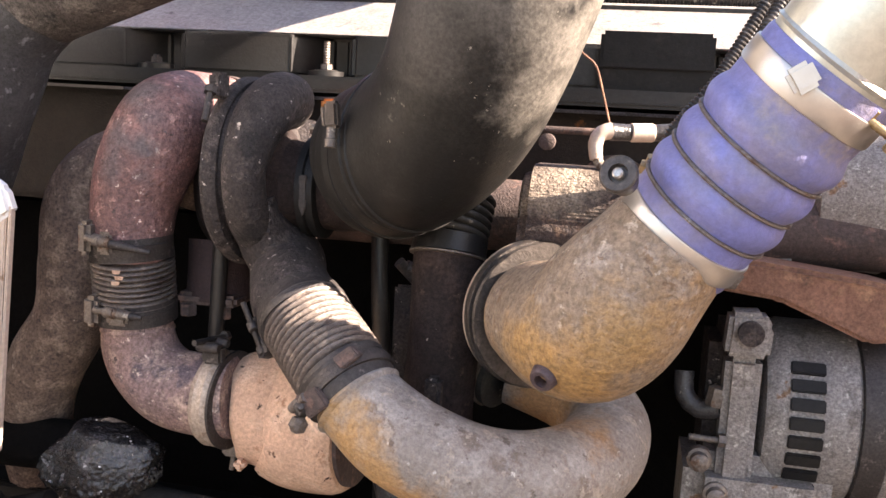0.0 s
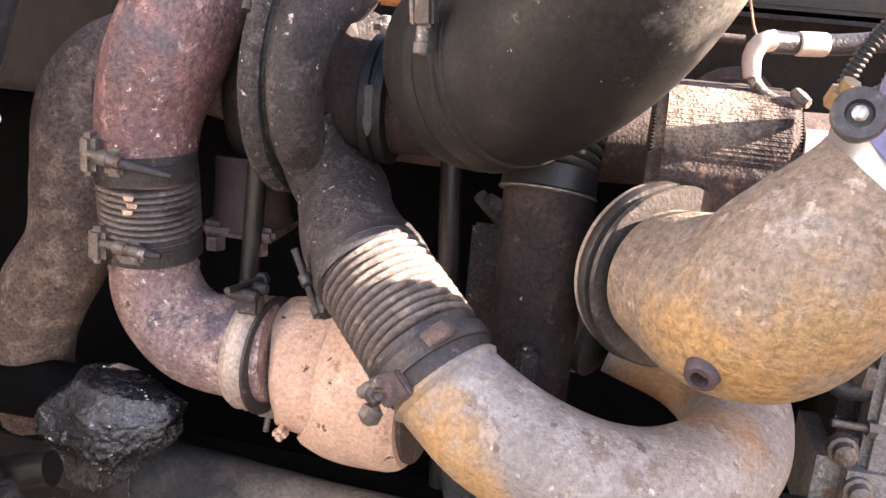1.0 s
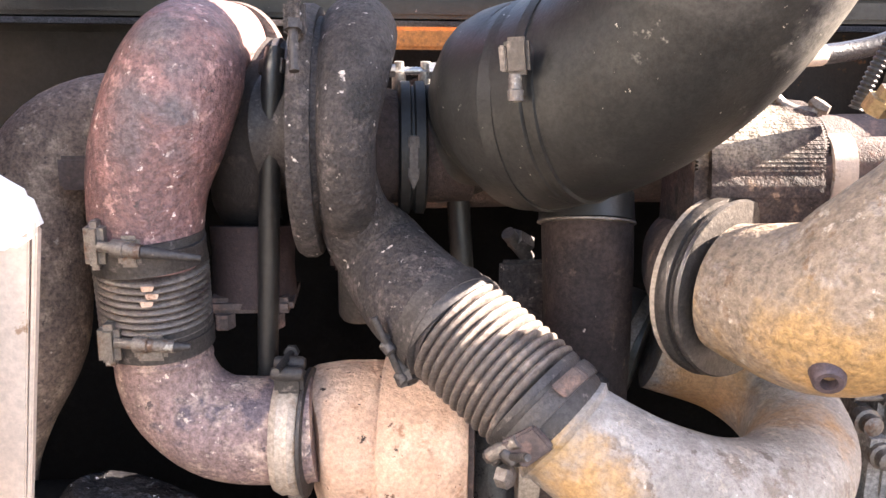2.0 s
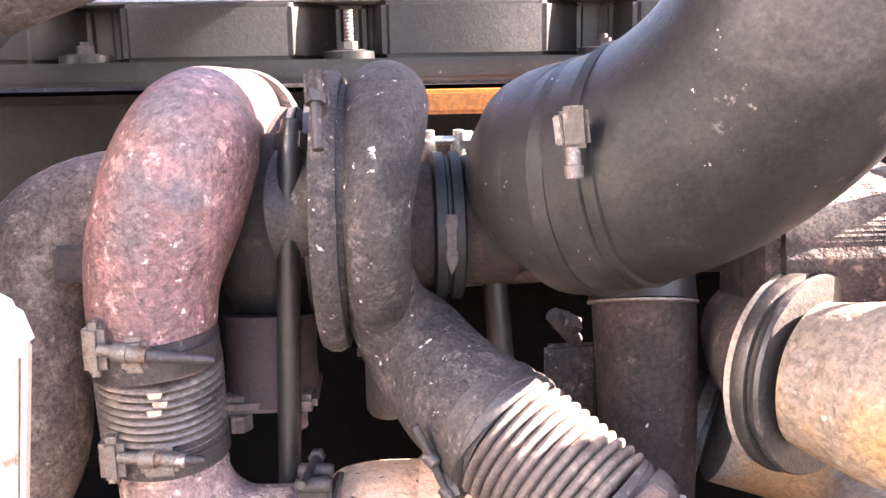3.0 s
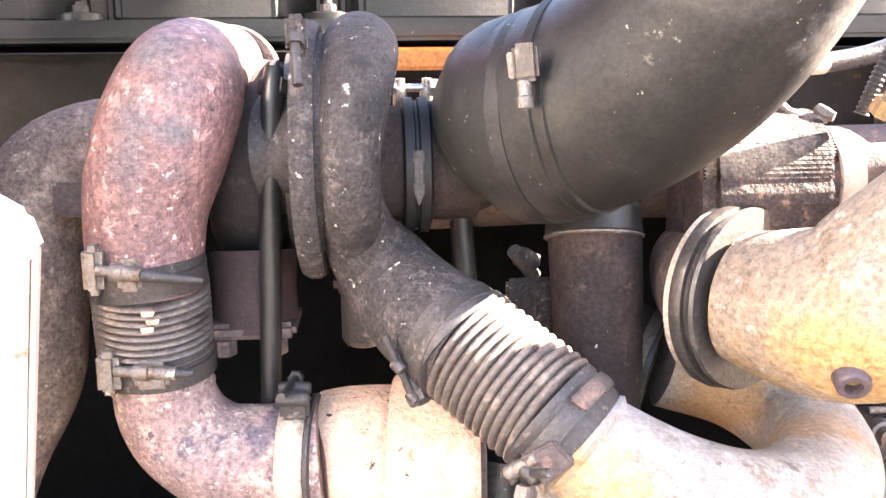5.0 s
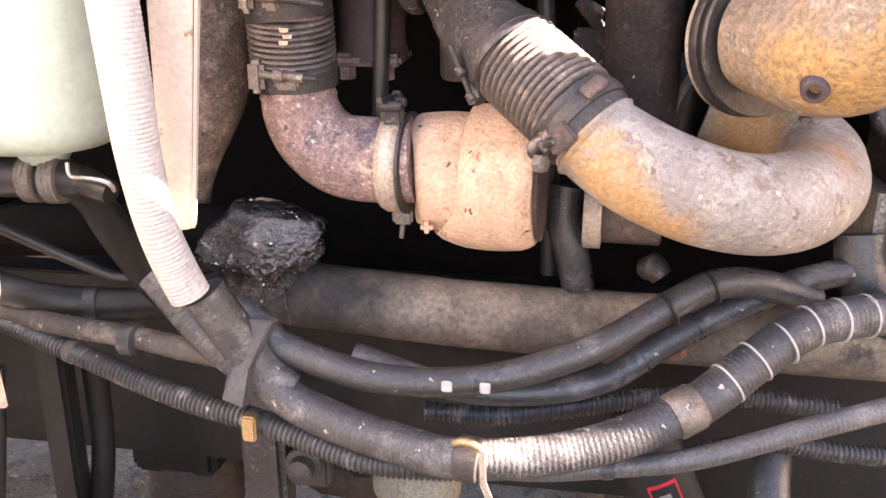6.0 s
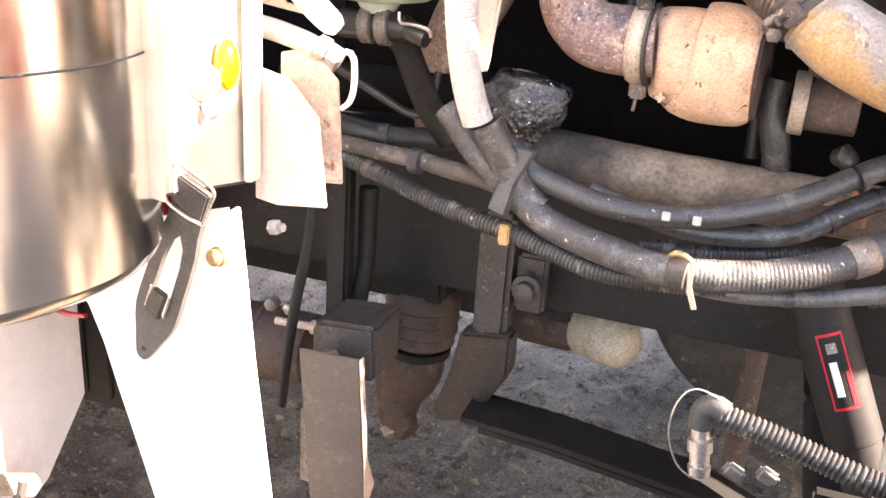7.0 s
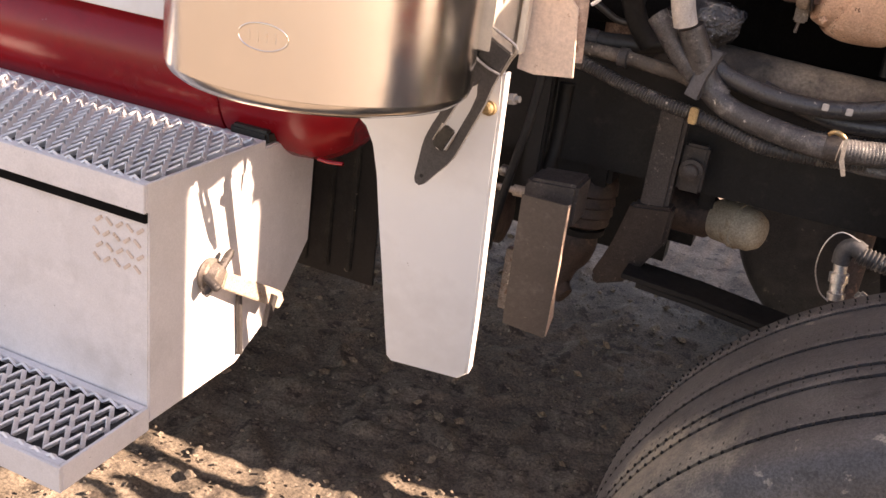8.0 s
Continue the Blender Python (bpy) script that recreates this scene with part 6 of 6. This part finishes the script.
part("lower_nut", straight((-.70, 1.0, .50), (-.735, .99, .475), [(0, .01), (.1, .016), (.9, .016), (1, .01)], 6), CLAMP, sg)
bp = thing("battery_post_bracket", (-.77, .88, .78), "black steel post bracket behind the plate", "bracket")
part("post", box(bmesh.new(), (-.79, .86, .70), (-.755, .89, 1.0), .005), BLACK_PAINT, bp)
part("block", slab([(-.735, .712, .806), (-.728, .712, .815), (-.640, .712, .822), (-.640, .712, .740), (-.735, .712, .728)], (0, .09, 0), .006), DARK_STEEL, bp)
part("brace", tube([(-.742, .905, .95, .015), (-.742, .90, .83, .014), (-.750, .88, .74, .016), (-.735, .84, .73, .014), (-.70, .80, .76, .012)], .01, 12), BLACK_PAINT, bp)
part("hook", tube([(-.725, .86, .755, .005), (-.70, .855, .75, .005), (-.675, .855, .757, .005), (-.66, .855, .768, .004)], .008, 10), DARK_STEEL, bp)
part("cable", tube([(-.742, .74, 1.02, .0075), (-.750, .725, .91, .0075), (-.760, .72, .85, .0075), (-.775, .72, .76, .0075), (-.788, .725, .66, .0065)], .01, 16), BLACK_PAINT, bp)
lp = thing("lower_spacer", (-.88, .8, .68), "rusty brown spacer drum behind the panel", "spacer")
part("tube", straight((-1.02, .86, .675), (-.80, .86, .680), [(0, .04), (.03, .058), (.5, .060), (.52, .064), (.58, .064), (.6, .060), (.97, .058), (1, .04)], 36), GEAR_RUST, lp)
for x in (-.82, -.79):
    part("nut", straight((x, .745, .803), (x, .765, .803), [(0, .007), (.1, .010), (.9, .010), (1, .007)], 6), CLAMP, lp)
# the rod's pale steel stands in for sun that misses it
part("rod", straight((-.84, .80, .752), (-.742, .80, .757), [(0, .006), (.6, .006), (.62, .011), (1, .011)], 12), V_BAND, lp)

# ---- panel, plate and latch
panel = thing("support_panel", (-.85, .55, .7), "white painted tapered steel support panel", "panel")
pts = [(-1.0, .518, .955), (-.88, .519, .99), (-.744, .522, 1.030), (-.743, .528, .9744), (-.747, .543, .9078), (-.752, .567, .8056), (-.757, .592, .6942), (-.761, .620, .5724), (-.767, .645, .4655), (-.772, .653, .428), (-.785, .654, .4157), (-.918, .6426, .4121), (-.9273, .6392, .423), (-.9304, .6236, .4881), (-.9352, .593, .6155), (-.9406, .5651, .732), (-.9429, .5469, .8081), (-.9492, .5331, .8639), (-.9606, .5248, .8946), (-.9762, .5202, .908)]
part("sheet", slab(pts, (.003, .005, 0), .0), WHITE_PAINT, panel)
part("flange", slab([(-.743, .5235, 1.025), (-.743, .545, 1.025), (-.7515, .588, .8056), (-.7605, .641, .5724), (-.7685, .672, .440), (-.7685, .652, .432), (-.7605, .621, .5724), (-.7515, .568, .8056), (-.7425, .529, .9744)], (.005, 0, 0), .0008), WHITE_PAINT, panel)
part("bolt", straight((-.760, .516, .968), (-.757, .534, .968), [(0, .006), (.15, .0095), (.5, .0095), (.55, .012), (1, .012)], 16), BRASS, panel)
lt = thing("rubber_latch", (-.80, .51, .95), "dark rubber hood latch strap hanging over the panel", "latch")
LT, LB = Vector((-.728, .444, 1.074)), Vector((-.846, .498, .836))
la = LB - LT
ln = Vector((la.z, 0, -la.x)).normalized()


def on_latch(u, w, lift=0.0):
    """A point of the strap: u down its length, w across it, lift towards the viewer."""
    return LT + la * u + ln * w + Vector((0, -lift, 0))


STATIONS = [(-.02, .0195, 0), (.12, .0195, 0), (.20, .0205, 0), (.25, .0225, .0015), (.30, .0245, .0085), (.40, .0258, .0115), (.52, .0265, .012), (.62, .0275, .0125), (.69, .0275, .0115), (.725, .027, .0085), (.74, .0265, 0), (.80, .0235, 0), (.88, .0175, 0), (.95, .0128, 0), (1.0, .009, 0), (1.025, .004, 0)]
bm = bmesh.new()
rows = []
for u, w, s in STATIONS:
    rows.append([bm.verts.new(on_latch(u, q)) for q in (-w, -s, s, w)] if s else [bm.verts.new(on_latch(u, q)) for q in (-w, 0, w)])
for p0, p1 in zip(rows, rows[1:]):
    a0, a1, c0, c1_ = p0[:2], p1[:2], p0[-2:], p1[-2:]
    bm.faces.new((a0[0], a0[1], a1[1], a1[0]))
    bm.faces.new((c0[0], c0[1], c1_[1], c1_[0]))
ex = bmesh.ops.extrude_face_region(bm, geom=list(bm.faces))
bmesh.ops.translate(bm, verts=[v for v in ex["geom"] if isinstance(v, bmesh.types.BMVert)], vec=(.001, .007, 0))
part("tongue", bm, GREY_RUBBER_STRAP, lt)
part("keeper", slab([on_latch(.56, -.010), on_latch(.56, .008), on_latch(.66, .012), on_latch(.72, .010), on_latch(.72, -.009)], (0, -.008, 0), .002), BLACK_RUBBER, lt)
for w in (-.0125, .0135):
    part("keeper_pin", straight(on_latch(.575, w, .002), on_latch(.70, w, .002), [(0, .0013), (1, .0013)], 8), BRIGHT_STEEL, lt)
part("strap_cap", slab([on_latch(-.03, -.020), on_latch(-.03, .020), on_latch(.10, .0205), on_latch(.10, -.0205)], (0, -.005, 0), .002), GREY_RUBBER_STRAP, lt)
part("wire_loop", tube([(*on_latch(u, w, .007), .0020) for u, w in ((.10, -.024), (0, -.0245), (-.075, -.024), (-.085, 0), (-.075, .024), (0, .0245), (.10, .024), (.115, 0), (.10, -.024))], .004, 8), BRIGHT_STEEL, lt)
part("hole", straight(on_latch(.955, 0, .0006), on_latch(.955, 0, -.002), [(0, .0032), (1, .0032)], 12), BLACK_PAINT, lt)
flap = thing("mud_flap", (-1.2, 1.0, .7), "black rubber inner mud flap hanging behind the panel", "mud flap")
part("sheet", slab([(-1.46, 1.0, .36), (-1.46, 1.0, .96), (-1.20, 1.0, .96), (-1.17, 1.0, .93), (-1.155, 1.0, .86), (-1.145, 1.0, .36)], (0, .008, 0), .001), COVER_PLASTIC, flap)
for x in (-1.40, -1.34, -1.28, -1.22):
    part("rib", box(bmesh.new(), (x, .992, .38), (x + .016, .9995, .93), .003), BLACK_RUBBER, flap)
part("hanger_bar", box(bmesh.new(), (-1.46, .975, .961), (-1.16, 1.0, .984), .003), BLACK_PAINT, flap)
plate = thing("flat_plate", (-.68, .68, .65), "flat grey-brown steel plate hanging edge down", "plate")
part("sheet", slab([(-.718, .645, .806), (-.640, .660, .801), (-.646, .70, .62), (-.651, .722, .525), (-.653, .722, .516), (-.731, .705, .53)], (0, .004, 0), .001), BROWN_PLATE, plate)
# the fold is given a paler colour than the sheet for the sun on it
part("edge_fold", slab([(-.6395, .660, .801), (-.6395, .672, .801), (-.6455, .712, .62), (-.6505, .752, .55), (-.6505, .722, .520), (-.6455, .70, .62)], (.002, 0, 0), .0006), PRIMER_RUST, plate)
part("stand_off", straight((-.70, .665, .77), (-.70, .715, .77), [(0, .008), (1, .008)], 12), CLAMP, plate)
part("rear_flap", box(bmesh.new(), (-.745, .70, .56), (-.728, .72, .68), .002), CLAMP, plate)

# ---- air cleaner and its bracket
AX, AY, AR = -.935, .325, .207
ac = thing("air_cleaner", (AX, AY, 1.02), "polished stainless steel air cleaner drum on the cowl", "air cleaner")
part("drum", straight((AX, AY, 1.0265), (AX, AY, 2.04), [(0, AR), (.5, AR), (1, AR)], 160), STAINLESS, ac)
part("bottom_pan", straight((AX, AY, 1.008), (AX, AY, 1.026), [(0, .165), (.1, .195), (.35, AR - .006), (.6, AR - .0025), (1, AR - .0008)], 160), STAINLESS, ac)
part("seam", straight((AX, AY, 1.214), (AX, AY, 1.217), [(0, AR - .0003), (.5, AR + .0012), (1, AR - .0003)], 160), DARK_STEEL, ac)
part("cap", straight((AX, AY, 2.04), (AX, AY, 2.12), [(0, AR), (.05, AR + .005), (.2, AR + .005), (.25, .19), (1, .10)], 96), STAINLESS, ac)


def on_drum(deg, z, lift):
    a = radians(deg)
    return (AX + (AR + lift) * math.sin(a), AY - (AR + lift) * math.cos(a), z)


em = part("emblem", tube([(*on_drum(10.6 + 8.4 * math.cos(k * math.tau / 24), 1.094 + .0155 * math.sin(k * math.tau / 24), -.0002), .0010) for k in range(25)], .004, 8), STAINLESS, ac, "embossed oval maker's emblem")
for k in range(4):
    part("emblem_bar", tube([(*on_drum(6.2 + 2.9 * k, 1.088, -.0003), .0011), (*on_drum(6.2 + 2.9 * k, 1.094, -.0002), .0012), (*on_drum(6.2 + 2.9 * k, 1.100, -.0003), .0011)], .003, 8), STAINLESS, em)
cb = thing("lamp_bracket", (-.745, .5, 1.1), "polished stainless bracket plate beside the air cleaner", "bracket")
part("face", slab([(-.742, .40, 1.42), (-.748, .605, 1.42), (-.748, .605, 1.052), (-.745, .57, 1.048), (-.742, .40, 1.078)], (-.004, 0, 0), .001), BRACKET_STEEL, cb)
part("left_lip", slab([(-.742, .396, 1.42), (-.722, .392, 1.42), (-.722, .392, 1.078), (-.742, .396, 1.078)], (0, -.003, 0), .0008), BRACKET_STEEL, cb)
part("right_lip", slab([(-.748, .608, 1.42), (-.770, .612, 1.42), (-.770, .612, 1.06), (-.748, .608, 1.06)], (0, .003, 0), .0008), BRACKET_STEEL, cb)
part("ridge", slab([(-.741, .555, 1.42), (-.732, .560, 1.42), (-.732, .560, 1.05), (-.741, .555, 1.05)], (0, .02, 0), .002), BRACKET_STEEL, cb)
part("lower_lip", slab([(-.742, .40, 1.078), (-.745, .57, 1.048), (-.80, .57, 1.044), (-.80, .40, 1.074)], (0, 0, -.003), .0008), DARK_STEEL, cb)
lm = thing("marker_lamp", (-.73, .52, 1.2), "amber marker lamp in a chrome bezel", "marker lamp")
bm = bmesh.new()
bmesh.ops.create_uvsphere(bm, u_segments=24, v_segments=14, radius=1)
for v in bm.verts:
    v.co = Vector((-.735 + v.co.x * .013, .518 + v.co.y * .015, 1.187 + v.co.z * .027))
part("lens", bm, AMBER, lm)
part("bezel", straight((-.742, .485, 1.174), (-.728, .482, 1.170), [(0, .019), (.5, .018), (.9, .012), (1, .004)], 24), BRUSHED, lm)
part("stem", straight((-.740, .488, 1.152), (-.728, .482, 1.140), [(0, .007), (.6, .008), (1, .005)], 12), BRUSHED, lm)

# ---- cab side and step box
sill = thing("cab_side", (-2, .76, .9), "dark red painted lower cab side with a seam", "cab")
part("rear_sill", rings(bmesh.new(), [(-4, .775, .865, .148), (-1.335, .775, .865, .148), (-1.330, .775, .865, .146)], 72), RED_PAINT, sill)
part("front_sill", rings(bmesh.new(), [(-1.328, .775, .866, .145), (-1.20, .775, .868, .143), (-1.14, .770, .865, .136), (-1.10, .765, .855, .118), (-1.075, .76, .845, .095), (-1.065, .76, .84, .07)], 72), RED_PAINT, sill)
part("lip", tube([(-1.12, .66, .765, .004), (-1.095, .656, .766, .004), (-1.066, .655, .770, .0035)], .006, 10), RED_PAINT, sill)
part("door", slab([(-4, .615, .965), (-1.24, .615, .965), (-1.18, .615, 1.25), (-1.18, .615, 2.6), (-4, .615, 2.6)], (0, .05, 0), .005), WHITE_PAINT, sill, "white painted door skin")
# slab added under the cab so that skylight stays off the ground
part("sky_screen", box(bmesh.new(), (-4, .69, .985), (-1.275, 2.24, 1.005), .004), SOOT_SHADE, sill, "black slab added under the cab to block skylight")
part("cab_front", slab([(-1.18, .68, 1.02), (-1.18, 2.2, 1.02), (-1.25, 2.2, 2.6), (-1.25, .68, 2.6)], (-.02, 0, 0), .004), RED_PAINT, sill)
stp = thing("battery_box", (-1.8, .45, .5), "pale aluminium battery box with two serrated steps", "step box")
part("body", slab([(-1.21, .302, .345), (-1.21, .302, .745), (-1.21, .49, .775), (-1.21, .80, .775), (-1.21, .80, .53), (-1.21, .70, .42), (-1.21, .55, .345)], (-2, 0, 0), .003), ALU_SHEET, stp)
for nm, y0, y1, z in (("upper_tread", .288, .615, .79), ("lower_tread", .098, .300, .382)):
    tr = part(nm, box(bmesh.new(), (-3.2, y0, z - .048), (-1.207, y0 + .006, z), .001), ALU_SHEET, stp)
    part("end_plate", box(bmesh.new(), (-1.213, y0 + .007, z - .048), (-1.207, y1, z), .001), ALU_SHEET, tr)
    # a dark sheet below the grip, for the shade in its openings
    part("dark_gap_sheet", box(bmesh.new(), (-3.2, y0 + .006, z - .026), (-1.2135, y1, z - .022), .0005), DARK_STEEL, tr)
    part("edge_front", box(bmesh.new(), (-3.2, y0 + .0065, z - .006), (-1.214, y0 + .022, z - .001), .0005), ALU_SHEET, tr)
    part("edge_rear", box(bmesh.new(), (-3.2, y1 - .016, z - .006), (-1.214, y1, z - .001), .0005), ALU_SHEET, tr)
    # diamond grip: zigzag strips that meet in raised teeth over the dark sheet
    bmt = bmesh.new()
    rows = int((y1 - y0 - .04) / .026)
    pitch = (y1 - y0 - .038) / rows
    for j in range(rows + 1):
        yy = y0 + .020 + pitch * j
        last = None
        for i in range(70):
            xx = -1.222 - .0165 * i
            up = (i + j) % 2
            dy = (pitch * .40 if up else -pitch * .40) if 0 < j < rows else 0
            lift = .007 if up else -.004
            now = [bmt.verts.new(q) for q in ((xx, yy + dy - .0045, z + lift), (xx, yy + dy + .0055, z + lift - .009), (xx, yy + dy + .003, z + lift - .012), (xx, yy + dy - .007, z + lift - .004))]
            if last:
                for k in range(4):
                    bmt.faces.new((last[k], last[(k + 1) % 4], now[(k + 1) % 4], now[k]))
            last = now
    tagged(part("grip_mesh", bmt, ALU_SHEET, tr, smooth=False), kind="stuff")
part("rubber_block", box(bmesh.new(), (-1.30, .63, .772), (-1.215, .70, .80), .006), BLACK_RUBBER, stp)
# a black strip painted for the shade in the slot under the lip
part("shadow_gap", box(bmesh.new(), (-3.2, .296, .722), (-1.212, .303, .741), .0005), SOOT_SHADE, stp)
lv = part("latch", straight((-1.209, .452, .580), (-1.178, .455, .578), [(0, .030), (.3, .030), (.4, .024), (.9, .022), (1, .016)], 20), CLAMP, stp)
part("latch_grip", straight((-1.186, .418, .556), (-1.186, .492, .618), [(0, .006), (.1, .008), (.9, .008), (1, .005)], 12), DARK_STEEL, lv)
part("latch_peg", straight((-1.190, .424, .590), (-1.160, .420, .575), [(0, .008), (.9, .008), (1, .005)], 12), DARK_STEEL, lv)
part("latch_handle", slab([(-1.172, .462, .590), (-1.160, .628, .490), (-1.156, .632, .470), (-1.158, .618, .456), (-1.174, .452, .560)], (-.008, 0, 0), .002), V_BAND, lv)
part("latch_hook", slab([(-1.154, .590, .500), (-1.152, .602, .492), (-1.152, .585, .452), (-1.154, .570, .436), (-1.154, .575, .462)], (-.012, 0, 0), .001), DARK_STEEL, lv)
part("latch_rod", straight((-1.203, .545, .50), (-1.203, .555, .37), [(0, .006), (1, .006)], 10), DARK_STEEL, lv)
for j in range(4):
    for i in range(5):
        x, z = -1.226 - .021 * i - .006 * (j % 2), .704 - .023 * j
        s = 1 if (i + j) % 2 else -1
        part("tread_mark", box(bmesh.new(), (x - .0085, .2995, z - .003), (x + .0085, .3025, z + .003), .001, Matrix.Rotation(radians(40 * s), 4, "Y")), PALE_PLATE, stp)

# ---- front wheel
ty = thing("steer_wheel", (.05, .31, .44), "worn truck steer tyre with straight grooves", "wheel")
GROOVES = (.160, .352, .420, .592, .795)
prof = [(0, .30), (0.005, .42), (.015, .455), (.035, .480), (.07, .4905)]
for g0 in GROOVES:
    w = .0095
    prof += [(g0 - w - .008, .4985), (g0 - w, .4975), (g0 - w + .002, .474), (g0 + w - .002, .474), (g0 + w, .4975), (g0 + w + .008, .4985)]
prof += [(.93, .4905), (.965, .480), (.985, .455), (.995, .42), (1, .30)]
tyre = part("tyre", straight((.06, .035, .442), (.05, .455, .442), [(f, r + .004) for f, r in prof], 180), RUBBER_TYRE, ty)
cuts = []
for g0 in GROOVES:
    for s in (-1, 1) if g0 < .5 else (-1, 1, 2.9):
        for i in range(230):
            a = math.tau * i / 230
            m = Matrix.Translation((.06 - .01 * g0 + .5010 * math.cos(a), .035 + .42 * g0 + s * .0085, .442 + .5010 * math.sin(a))) @ Matrix.Rotation(-a, 4, "Y")
            cuts.append(m @ Matrix.Diagonal((.004, .0045 if s < 2 else .0025, .0018, 1)))
bms = scatter(*CUBE, cuts)
tagged(part("sipe_pattern", bms, BLACK_PAINT, tyre, smooth=False), kind="stuff")
rim = part("rim", straight((.06, .20, .44), (.05, .42, .44), [(0, .05), (.05, .29), (.15, .30), (.85, .30), (1, .29)], 64), STAINLESS, ty)
# the wheel at the far end of the same axle
fw = thing("steer_wheel", (.05, 2.4, .44), "dusty dark truck steer tyre on the far side", "wheel")
part("tyre", straight((.05, 2.20, .442), (.05, 2.62, .442), [(f, r + .004) for f, r in prof], 96), RUBBER_TYRE, fw)
part("rim", straight((.05, 2.24, .44), (.05, 2.50, .44), [(0, .05), (.05, .27), (.15, .29), (.85, .29), (1, .28)], 48), DARK_STEEL, fw)
part("hub", straight((.05, 1.80, .34), (.05, 2.25, .44), [(0, .05), (.5, .06), (.8, .09), (1, .10)], 24), BLACK_PAINT, fw)
